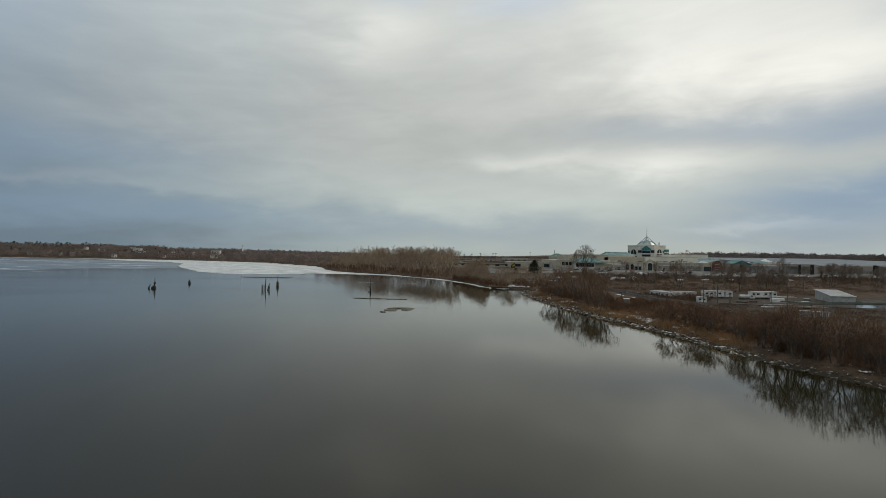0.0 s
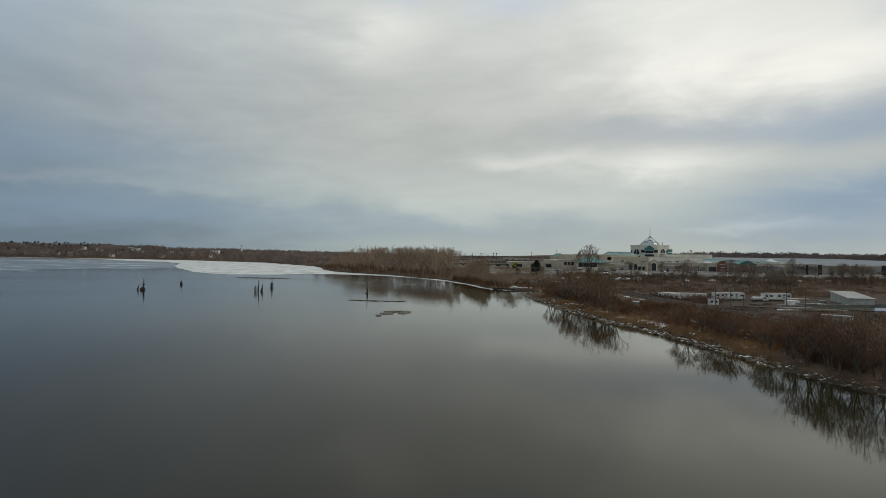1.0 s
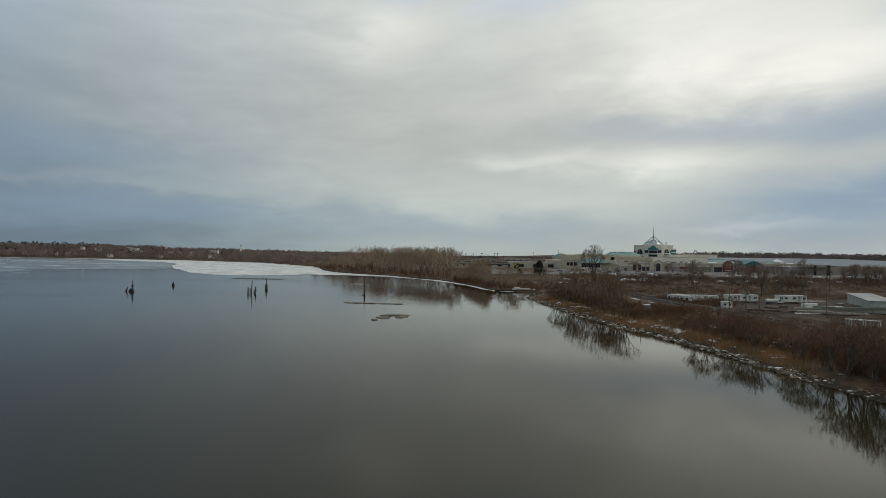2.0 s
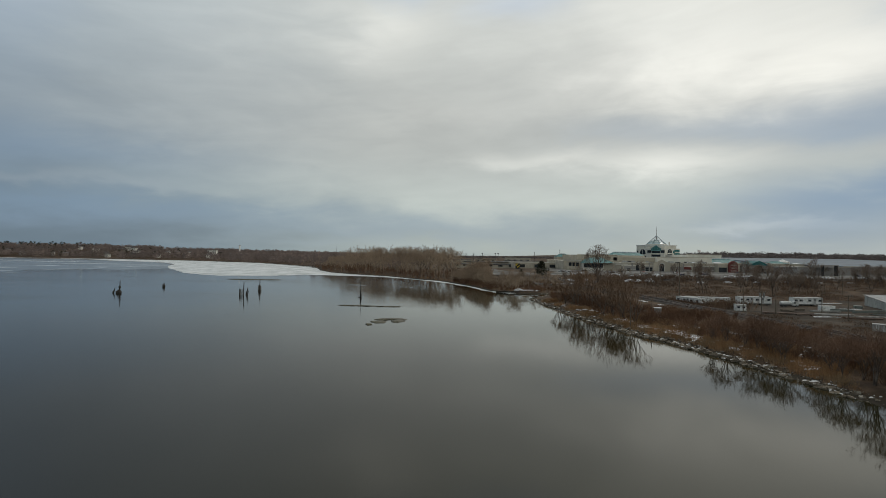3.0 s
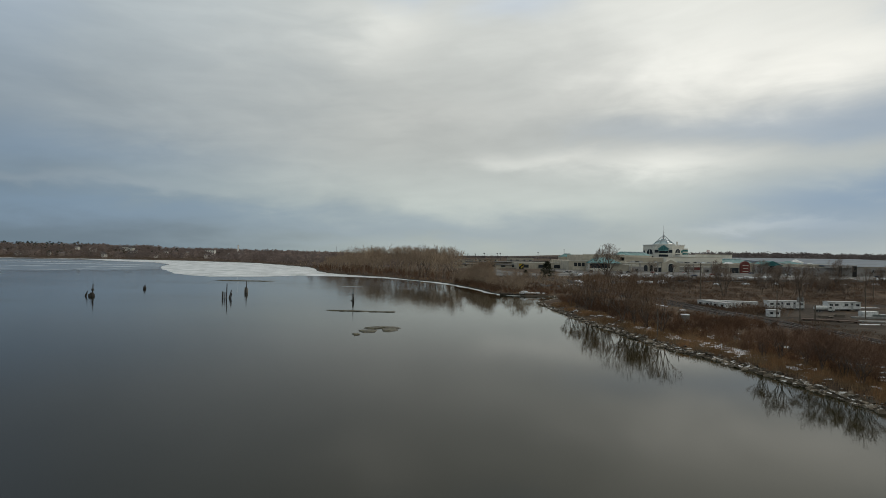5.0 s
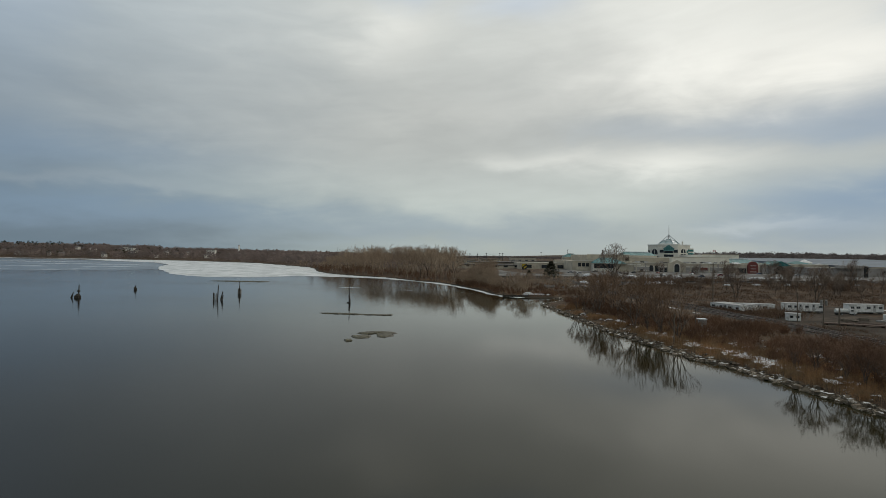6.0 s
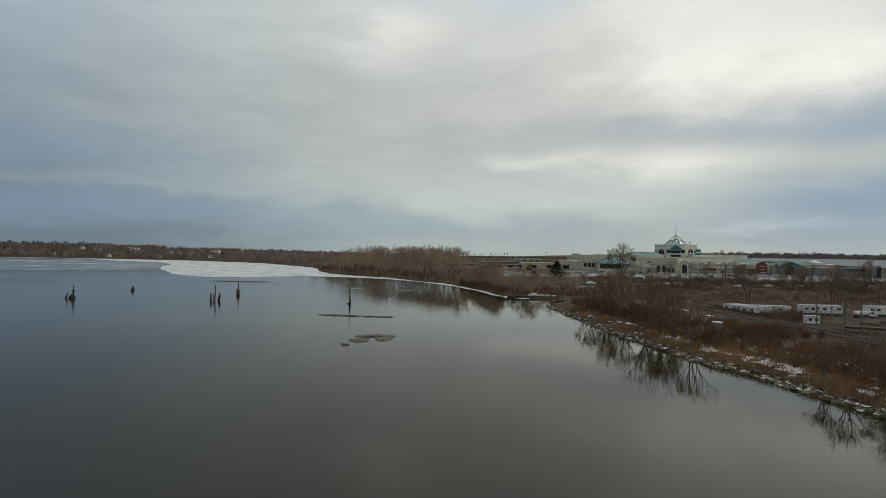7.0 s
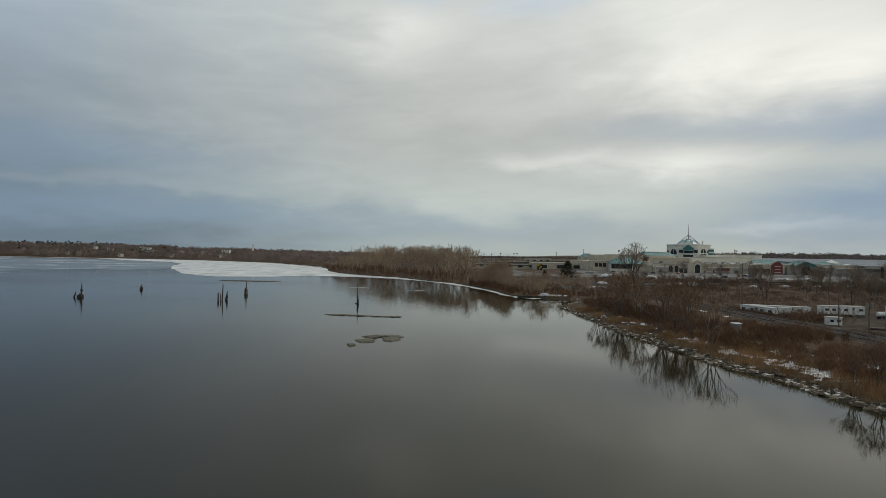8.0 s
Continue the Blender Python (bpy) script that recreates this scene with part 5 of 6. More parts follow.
    part("deck", Shape().soft_box(0, 14, 0, 2.6, 0.4, 0.62, 0.05), RUST, flat)
    for x in (1, 5, 9, 13):
        part("bearer", Shape().box(x - 0.15, x + 0.15, 0.2, 2.4, 0, 0.4), RUST, flat)
    rng = random.Random(77)
    for x, y, long, wide, high, mat, name, label, cat in (
            (128.4, 209.5, 5.0, 2.0, 1.7, WHITE, "storage_tank", "low white storage box on the gravel", "box"), (112, 205, 4.2, 1.8, 0.7, POLE, "timber_stack", "stack of weathered timbers on gravel", "timber"),
            (118, 207, 3.2, 1.6, 0.9, POLE, "timber_stack", "stack of weathered timbers on gravel", "timber"), (109, 199, 9, 1.4, 0.5, RUST, "beam_stack", "rusty steel beams stacked on gravel", "beams"),
            (116, 193, 11, 2.2, 0.6, CONCRETE, "slab_stack", "long grey slabs stacked in the yard", "slabs"), (124, 190, 12, 1.6, 0.5, CONCRETE, "slab_stack", "long grey slabs stacked in the yard", "slabs"),
            (118, 184, 10, 2.0, 0.5, RUST, "beam_stack", "rusty steel beams stacked on gravel", "beams"), (130, 210, 9, 2.0, 0.8, GREEN_TARP, "tarp_pile", "long pile under a faded green tarp", "tarp"),
            (121, 203, 10, 1.8, 0.6, CONCRETE, "slab_stack", "long grey slabs stacked in the yard", "slabs"), (147, 219, 3.0, 3.0, 1.4, GREEN_TARP, "tarp_pile", "pile covered by a faded green tarp", "tarp"),
            (164, 213, 16, 1.6, 0.9, GREEN_TARP, "tarp_pile", "long pile under a faded green tarp", "tarp"), (126, 178, 9, 1.2, 0.4, POLE, "timber_stack", "long weathered timbers beside the tracks", "timber")):
        ob = thing(name, g(x, y), label, cat, "stored materials", rng.uniform(-25, 5))
        rows = 3 if high < 1 else 1
        for k in range(rows):
            a = wide / rows * k
            part("piece", Shape().soft_box(rng.uniform(0, 0.4), long - rng.uniform(0, 0.8), a, a + wide / rows - 0.06, 0, high * rng.uniform(0.7, 1.0), 0.05), mat, ob)
    for k, line in enumerate(([(139, 236.6), (147, 237.2), (156, 237.8), (156, 239.4), (146, 238.6), (139, 238)], [(112, 188.5), (119, 187), (119.4, 188), (112.4, 189.6)], [(136, 214), (146, 214.6), (146, 215.8), (136, 215)])):
        cover = ragged(line, 1.0, 0.3, 90 + k)
        strip = Shape().add([(x, y, z_at(x, y) + 0.16) for x, y in cover] + [(x, y, z_at(x, y) - 0.1) for x, y in cover], [tuple(range(len(cover)))] + [(i, (i - 1) % len(cover), len(cover) + (i - 1) % len(cover), len(cover) + i) for i in range(len(cover))])
        tagged(part("snow_strip", strip, SNOW), "thin strip of old snow lying on the gravel", "snow", "snow strips")
    cable_drum = thing("cable_drum", g(113, 201), "wooden cable drum lying in the yard", "cable drum", "", 30)
    part("flange", Shape().tube((0, 0, 0), (0, 0, 0.12), 0.8, 0.8, 18), POLE, cable_drum)
    part("hub", Shape().tube((0, 0, 0.12), (0, 0, 0.8), 0.4, 0.4, 14), POLE, cable_drum)
    part("flange", Shape().tube((0, 0, 0.8), (0, 0, 0.92), 0.8, 0.8, 18), POLE, cable_drum)
    pool = [(134, 196), (139, 200.5), (150, 203), (168, 203.5), (186, 203), (184, 195), (160, 187), (141, 188)]
    setting("settling_pond", sheet(ragged(pool, 3, 0.4, 5), 1.16, 0.5), WATER, "shallow pond of still water in the yard", "water")
    for a, b in (((133.5, 202.0), (149, 206.0)), ((149.2, 206.2), (184, 206.6))):
        wall = thing("low_wall", (0, 0, 0), "low green-stained wall beside the pond", "wall", "pond walls")
        part("wall", Shape().add([(a[0], a[1], 0.6), (b[0], b[1], 0.6), (b[0] + 0.15, b[1] + 0.5, 0.6), (a[0] + 0.15, a[1] + 0.5, 0.6), (a[0], a[1], 1.7), (b[0], b[1], 1.7), (b[0] + 0.15, b[1] + 0.5, 1.7), (a[0] + 0.15, a[1] + 0.5, 1.7)],
                                 [(3, 2, 1, 0), (4, 5, 6, 7), (0, 1, 5, 4), (1, 2, 6, 5), (2, 3, 7, 6), (3, 0, 4, 7)]), GREEN_TARP, wall)


# ---------------------------------------------------------------- the cove and the road
def build_cove():
    wall = thing("bulkhead", (24, 285.4, 0), "dark low timber bulkhead at the mouth of the cove", "bulkhead", "", -3)
    for k in range(9):
        part("plank", Shape().soft_box(k * 1.9, k * 1.9 + 1.85, -0.15, 0.15, -1.0, 0.65 + 0.05 * (k % 3), 0.04), PILE, wall)
    part("cap", Shape().soft_box(-0.2, 17.2, -0.3, 0.3, 0.72, 0.88, 0.05), PILE, wall)
    for k in range(4):
        part("post", Shape().tube((0.5 + k * 5.4, -0.35, -1), (0.5 + k * 5.4, -0.35, 1.3), 0.2, 0.18, 9), PILE, wall)
    def heap(name, x, y, long, wide, high, seed, label):
        rng = random.Random(seed)
        z, n = z_at(x, y), 14
        s = Shape()
        rings = [(1.0, -0.2), (0.86, 0.45), (0.55, 0.85), (0.2, 1.0)]
        for q, h in rings:
            s.v += [(x + long / 2 * q * math.cos(6.283 * i / n) * rng.uniform(0.8, 1.15), y + wide / 2 * q * math.sin(6.283 * i / n) * rng.uniform(0.8, 1.15), z + high * h * rng.uniform(0.85, 1.1)) for i in range(n)]
        for r in range(3):
            s.f += [(r * n + i, r * n + (i + 1) % n, (r + 1) * n + (i + 1) % n, (r + 1) * n + i) for i in range(n)]
        s.f.append(tuple(3 * n + i for i in range(n)))
        tagged(part(name, s, SNOW), label, "snow", "snow heaps")
    heap("snow_drift", 40, 287.6, 12, 2, 0.45, 9, "drift of white snow behind the dark bulkhead")
    heap("snow_drift", 35.5, 287.8, 5, 2.4, 1.1, 1, "drift of white snow behind the dark bulkhead")
    heap("snow_drift", 25, 288, 7, 2.4, 0.5, 8, "drift of white snow behind the dark bulkhead")
    heap("snow_heap", 113, 388, 11, 5, 2.4, 2, "ploughed heap of dirty snow at the mall")
    heap("snow_heap", 146, 400, 9, 5, 2.2, 3, "ploughed heap of dirty snow at the mall")
    heap("snow_heap", 136, 404, 6, 4, 1.4, 4, "ploughed heap of dirty snow at the mall")
    heap("snow_heap", 127, 396, 9, 4, 1.2, 5, "ploughed heap of dirty snow at the mall")
    heap("snow_heap", 92, 410, 8, 5, 2.2, 6, "ploughed heap of dirty snow at the mall")
    heap("snow_heap", 68, 330, 16, 3, 0.6, 7, "low bank of snow beside the road")
    for k, (x, y, long, high) in enumerate(((109, 344, 8, 1.6), (121, 346, 7, 1.9), (114, 347, 6, 1.1), (150, 343, 10, 0.9), (168, 347, 12, 0.8), (186, 349, 9, 1.0), (205, 351, 12, 0.9), (226, 352, 9, 0.8), (246, 354, 12, 0.9), (84, 352, 8, 1.0), (74, 346, 6, 1.4))):
        heap("snow_heap", x, y, long if high > 1.05 else long * 0.45, 3 if high > 1.05 else 1.6, high, 40 + k, "ploughed heap of dirty snow beyond the field")
    for k in range(7):
        heap("snow_heap", 172 + k * 25 + 7 * (k % 2), 402 + 9 * (k % 3), 9 + 3 * (k % 3), 4, 1.3, 20 + k, "low ridge of dirty snow at the car park")

    road = [(48, 330), (62, 318), (80, 330), (110, 348), (160, 358), (240, 372), (400, 372), (400, 380), (240, 380), (158, 366), (106, 356), (74, 340), (60, 332), (46, 350)]
    v = [(x, y, z_at(x, y) + 0.22) for x, y in road]
    n = len(road)
    setting("road", Shape().add(v, [tuple(range(n))]), ASPHALT, "grey asphalt road along the edge of the car park", "road")
    rail = thing("guardrail", (0, 0, 0), "long dark guardrail beside the road", "guardrail")
    line = [(88, 346), (112, 351), (160, 361), (240, 375), (330, 376)]
    for (ax, ay), (bx, by) in zip(line, line[1:]):
        za, zb = z_at(ax, ay), z_at(bx, by)
        part("beam", Shape().add([(ax, ay, za + 0.6), (bx, by, zb + 0.6), (bx, by, zb + 0.92), (ax, ay, za + 0.92), (ax, ay + 0.12, za + 0.6), (bx, by + 0.12, zb + 0.6), (bx, by + 0.12, zb + 0.92), (ax, ay + 0.12, za + 0.92)],
                                 [(0, 1, 2, 3), (7, 6, 5, 4), (3, 2, 6, 7), (0, 4, 5, 1), (1, 5, 6, 2), (0, 3, 7, 4)]), TRIM, rail)
        count = int(math.hypot(bx - ax, by - ay) / 4)
        for k in range(count):
            x, y = ax + (bx - ax) * k / count, ay + (by - ay) * k / count
            part("post", Shape().box(x - 0.1, x + 0.1, y + 0.13, y + 0.3, z_at(x, y) - 0.4, z_at(x, y) + 0.9), POLE, rail)
    pale_lot = [(34, 432), (62, 408), (104, 402), (112, 440), (112, 586), (30, 586)]
    setting("salted_car_park", Shape().add([(x, y, z_at(x, y) + 0.5) for x, y in pale_lot], [tuple(range(6))]), SALTED, "pale salt-stained car park with snow remains", "car park")
    lot = [(114, 420), (114, 620), (460, 620), (460, 384), (240, 384), (150, 376), (118, 384)]
    v = [(x, y, 4.42) for x, y in lot]
    setting("car_park", Shape().add(v, [tuple(range(len(v)))]), SALTED, "salt-stained grey asphalt car park before the mall", "car park")


# ---------------------------------------------------------------- the mall
def arch_outline(x, z0, w, h, n=10):
    """Outline of an arched opening, (x, z) counter-clockwise."""
    r = w / 2
    return [(x - r, z0), (x + r, z0)] + [(x + r * math.cos(math.pi * k / n), z0 + h - r + r * math.sin(math.pi * k / n)) for k in range(n + 1)]


def build_mall():
    z = 4.0
    mall = thing("shopping_mall", (200, 540, z), "large beige shopping mall with teal skylights and low flat roofs", "mall")
    P = lambda name, s, mat, parent=mall, label="": part(name, s, mat, parent, label, Matrix.Translation((-200, -540, -z)) if parent is mall else None)

    def wall(x0, x1, y0, y1, z0, z1, mat, coping=True):
        w = P("wall", Shape().box(x0, x1, y0, y1, z0, z1), mat)
        if coping:
            part("coping", Shape().box(x0 - 0.25, x1 + 0.25, y0 - 0.3, y0 + 0.5, z1, z1 + 0.5), PALE if mat is BEIGE else BEIGE, w)
        return w
    # long front, from the far wing to the store with the red sign
    wall(68, 122, 590, 640, z - 1, 10.4, BEIGE)
    wall(122, 132, 560, 640, z - 1, 12.2, BEIGE)
    front = wall(166, 300, 540, 640, z - 1, 12.4, BEIGE)
    # thin grey sheet that darkens the front wall up to 8.9 m
    P("base_course", Shape().box(166.2, 299.8, 539.8, 540, 3.0, 8.9), GREY_WALL, label="darker lower half of the wall")
    P("band", Shape().box(166, 300, 539.7, 540, 9.2, 9.9), PALE)
    P("band", Shape().box(166, 300, 539.7, 540, 5.6, 5.9), PALE)
    # entrance pavilion with its skylight
    wall(112, 166, 548, 640, z - 1, 13.6, BEIGE)
    for k in range(3):
        P("window", Shape().box(117 + 3.6 * k, 119.8 + 3.6 * k, 547.7, 548, 8.4, 11.8), GLASS)
    P("window", Shape().box(129.2, 147.6, 537.8, 538, 7.2, 11.2), GLASS)
    wall(128.6, 148.4, 538, 548, z - 1, 11.6, PALE, False)
    wall(148.4, 166, 541, 548, z - 1, 12.0, BEIGE)
    sky = P("skylight", Shape().hip(128, 158, 536, 558, 11.7, 17.0, 9), TEAL, label="hipped teal glass skylight")
    for k in range(9):
        x = 129 + 3.4 * k
        part("glazing_bar", Shape().tube((x, 536.1, 11.85), (min(max(x, 137), 149), 547, 17.1), 0.14, 0.14, 5), TEAL_FRAME, sky)
    wall(130, 170, 566, 640, z, 19.5, BEIGE)
    wall(166, 236, 566, 640, z, 17.4, BEIGE)
    wall(208, 262, 560, 640, z, 17.9, PALE)
    wall(255, 292, 600, 660, z, 21.0, PALE)
    # arches in the front
    gable = P("gable", Shape().slab([(196, 3), (212, 3), (212, 13.0), (208.6, 13.4), (204, 15.8), (199.4, 13.4), (196, 13.0)], 538.2, 540), BEIGE)
    part("arch_window", Shape().slab(arch_outline(204, 4.2, 4.6, 7.8), 538.0, 538.2), GLASS, gable)
    part("arch_trim", Shape().slab(arch_outline(204, 4.2, 6.0, 8.6), 538.1, 538.21), PALE, gable)
    for x in (181.5, 186.5):
        P("arch_window", Shape().slab(arch_outline(x, 5.0, 3.2, 5.6), 539.6, 540), GLASS)
    P("window", Shape().box(189, 195.5, 539.7, 540, 4, 8.0), GLASS)
    P("sign", Shape().box(225.5, 232, 539.2, 540, 6.6, 9.0), RED, label="plain dull red sign board")
    P("sign_letters", Shape().box(160, 172, 539.5, 539.7, 10.4, 11.3), PALE, label="row of pale unreadable lettering")
    for x in (173, 218, 238, 250):
        P("door", Shape().box(x - 1.4, x + 1.4, 539.7, 540, 4, 7), TRIM)
    for x0, x1 in ((70, 80), (90, 98), (106, 118)):
        P("window", Shape().box(x0, x1, 589.7, 590, 5.4, 8.6), GLASS)
    for k in range(16):
        x = 168 + 8.2 * k
        if not 194 < x < 214:
            P("pilaster", Shape().box(x - 0.5, x + 0.5, 539.5, 540, 3.5, 12.2), GREY_WALL if k % 2 else BEIGE)
    # rooftop units
    rng = random.Random(4)
    for k in range(26):
        x, y = rng.uniform(168, 330), rng.uniform(546, 560)
        h = rng.uniform(0.8, 1.8)
        P("rooftop_unit", Shape().soft_box(x, x + rng.uniform(1.5, 5), y, y + 3, 12.4, 12.4 + h, 0.1), ROOF_WHITE if k % 3 else TRIM)
    # long teal gallery roofs
    for x0, x1, y0, y1, z0, z1, inset in ((186, 223, 636, 660, 19.4, 23.4, 5), (124, 140, 640, 660, 17, 20.5, 5), (258, 295, 566, 588, 13.2, 17.4, 8)):
        r = P("gallery_roof", Shape().hip(x0, x1, y0, y1, z0, z1, inset), TEAL, label="long teal glazed gallery roof")
        part("glazed_strip", Shape().box(x0 + inset, x1 - inset, (y0 + y1) / 2 - 1.6, (y0 + y1) / 2 + 1.6, z1 - 0.9, z1 + 0.3), SNOW, r, "strip of snow along the ridge")
        P("wall", Shape().box(x0, x1, y0, y1, z, z0), BEIGE)
    # store with the arched red sign and hipped roofs
    wall(300, 352, 545, 640, z - 1, 12.8, BEIGE)
    wall(278, 300, 534, 560, z - 1, 12.4, GREY_WALL)
    P("door", Shape().box(256, 263.5, 533.4, 533.6, 4, 9), GLASS)
    wall(255, 276, 533.6, 540, z - 1, 12.0, BEIGE, False)
    P("sign", Shape().slab(arch_outline(268.6, 3.5, 8.6, 11.8, 14), 531.4, 533.5), RED, label="tall arched dull red store sign with pale lettering")
    P("sign_letters", Shape().box(266.0, 271.2, 531.2, 531.4, 11.2, 11.6).box(266.4, 270.8, 531.2, 531.4, 8.5, 8.8).box(266.0, 271.2, 531.2, 531.4, 5.7, 6.2), PALE, label="rows of pale unreadable lettering")
    peak = P("gable", Shape().slab([(283, 3), (300, 3), (300, 12.0), (291.5, 15.6), (283, 12.0)], 530, 534), GREY_WALL)
    part("roof", Shape().add([(282, 529, 11.9), (291.5, 529, 15.9), (301, 529, 11.9), (282, 548, 11.9), (291.5, 548, 15.9), (301, 548, 11.9), (282, 529, 11.5), (301, 529, 11.5), (282, 548, 11.5), (301, 548, 11.5)],
                             [(0, 3, 4, 1), (1, 4, 5, 2), (0, 1, 2, 7, 6), (3, 8, 9, 5, 4), (6, 7, 9, 8), (0, 6, 8, 3), (2, 5, 9, 7)]), TEAL, peak, "teal pitched roof")
    part("arch_window", Shape().slab(arch_outline(291.5, 4, 9, 7.4), 529.7, 530), GLASS, peak)
    part("roof_snow", Shape().add([(291.7, 528.9, 15.98), (300.6, 528.9, 12.2), (300.6, 546, 12.2), (291.7, 546, 15.98), (291.7, 528.9, 16.12), (300.6, 528.9, 12.36), (300.6, 546, 12.36), (291.7, 546, 16.12)],
                                  [(3, 2, 1, 0), (4, 5, 6, 7), (0, 1, 5, 4), (1, 2, 6, 5), (2, 3, 7, 6), (3, 0, 4, 7)]), SNOW, peak, "snow lying on one roof slope")
    P("roof", Shape().hip(310, 332, 545.5, 562, 12.9, 15.9, 9), TEAL, label="hipped teal roof")
    for x0, x1, y0 in ((304, 312, 548), (318, 330, 564), (262, 272, 556), (236, 246, 557), (338, 346, 552)):
        P("roof_snow", Shape().hip(x0, x1, y0, y0 + 5, 12.5 if x0 < 300 else 12.9, 13.9, 2.5), SNOW, label="heap of snow left on the flat roof")
    for x, y, w in ((246, 566, 14), (278, 600, 12), (330, 560, 10)):
        P("roof_tent", Shape().hip(x, x + w, y, y + 9, 14.6, 17.6, 5).box(x + 0.5, x + w - 0.5, y + 0.5, y + 8.5, 12, 14.6), WHITE, label="small white tent roof")
    # the crowned tower: eight faces about the spire
    cx, cy = 251.8, 677.0
    tower = thing("mall_tower", (cx, cy, z), "pale octagonal mall tower with arched windows and steel spire", "tower")
    tower.scale = (0.83, 0.83, 1.0)

    def T(name, shape, mat, owner=None, label="", m=None):
        return part(name, shape, mat, owner or tower, label, m if owner is None else None)
    ring_of = lambda radius, start=248.3: [(radius * math.cos(radians(start + 22.5 + 45 * k)), radius * math.sin(radians(start + 22.5 + 45 * k))) for k in range(8)]
    face = lambda k: Matrix.Rotation(radians(248.3 + 45 * k + 90), 4, "Z") @ Matrix.Translation((0, -26.8, -z))
    T("wall", Shape().prism(ring_of(29.0), -1, 31.4 - z), PALE)
    T("parapet", Shape().prism(ring_of(29.6), 31.4 - z, 32.4 - z), WHITE)
    T("band", Shape().prism(ring_of(29.3), 26.9 - z, 27.4 - z), WHITE)
    front, west, east = face(0), face(-1), face(1)
    half = T("arch_window", Shape().slab(arch_outline(1.5, 21.2, 11.0, 6.2, 12), -0.3, 0.1), GLASS, m=west)
    part("arch_rim", Shape().box(-4.4, 7.4, -0.5, -0.25, 20.7, 21.3).box(1.3, 1.7, -0.45, -0.3, 21.2, 27.0), PALE, half)
    T("window", Shape().box(-10.6, -7.4, -0.3, 0.1, 22.6, 25.6), GLASS, m=west)
    T("window", Shape().box(-9.0, 8.5, -0.25, 0.1, 17.6, 19.0), GLASS, m=west)
    tall_arch = T("arch_window", Shape().slab(arch_outline(-1.2, 18.6, 8.4, 9.0, 12), -0.3, 0.1), GLASS, m=east)
    part("arch_bar", Shape().box(-5.4, 3.0, -0.5, -0.3, 22.0, 23.0).box(-1.4, -1.0, -0.45, -0.3, 18.6, 27.4), PALE, tall_arch)
    T("window", Shape().box(5.0, 10.4, -0.3, 0.1, 23.0, 25.8), TEAL, m=east)
    for x0, x1, z0, z1 in ((-11.4, -6.2, 23.0, 26.2), (6.2, 11.4, 23.0, 26.2), (-5.6, 5.6, 22.6, 25.6), (-6.0, 6.0, 18.4, 21.0)):
        T("window", Shape().box(x0, x1, -0.3, 0.1, z0, z1), GLASS, m=front)
    peak = T("glass_gable", Shape().slab([(-6.4, 25.4), (6.4, 25.4), (6.4, 27.6), (0, 31.4), (-6.4, 27.6)], -3.0, 0.1), TEAL, label="teal glass gable over the windows", m=front)
    part("gable_frame", Shape().tube((-7.0, -3.1, 27.4), (0, -3.1, 31.8), 0.4, 0.4, 6).tube((7.0, -3.1, 27.4), (0, -3.1, 31.8), 0.4, 0.4, 6).tube((-6.6, -3.1, 25.5), (6.6, -3.1, 25.5), 0.35, 0.35, 6), TEAL_FRAME, peak)
    for q in (-4.2, -2.1, 0, 2.1, 4.2):
        part("mullion", Shape().box(q - 0.12, q + 0.12, -3.15, -2.98, 25.5, 30.6 - abs(q) * 0.62), TEAL_FRAME, peak)
    bay = Matrix.Translation((20.5, -16.5, -z))
    bay_ring = [(6.0 * math.cos(0.7854 * k + 0.3), 6.0 * math.sin(0.7854 * k + 0.3)) for k in range(8)]
    stair = T("stair_bay", Shape().prism(bay_ring, 10, 28.2), PALE, label="rounded bay with bands of teal glass", m=bay)
    for z0 in (16.6, 20.6, 24.6):
        part("glass_band", Shape().prism([(1.03 * x, 1.03 * y) for x, y in bay_ring], z0, z0 + 2.4), TEAL, stair)
    T("drum", Shape().prism(ring_of(15.6), 31.4 - z, 33.6 - z), PALE)
    low, high = ring_of(14.6), ring_of(8.2)
    glass = T("glass_roof", Shape().add([(x, y, 33.6 - z) for x, y in low] + [(x, y, 36.6 - z) for x, y in high] + [(0, 0, 39.0 - z)],
                                        [(k, (k + 1) % 8, 8 + (k + 1) % 8, 8 + k) for k in range(8)] + [(8 + k, 8 + (k + 1) % 8, 16) for k in range(8)] + [tuple(range(7, -1, -1))]), PALE_GLASS, label="eight-sided pale teal glass roof")
    for (x, y), (u, v) in zip(low, high):
        part("glazing_bar", Shape().tube((x, y, 33.7 - z), (u, v, 36.8 - z), 0.2, 0.2, 5).tube((u, v, 36.8 - z), (0, 0, 39.2 - z), 0.2, 0.2, 5), TEAL_FRAME, glass)
        T("strut", Shape().tube((x * 1.08, y * 1.08, 32.6 - z), (x * 0.62, y * 0.62, 37.6 - z), 0.34, 0.32, 6).tube((x * 0.62, y * 0.62, 37.6 - z), (0, 0, 44.2 - z), 0.32, 0.3, 6), PALE_STEEL)
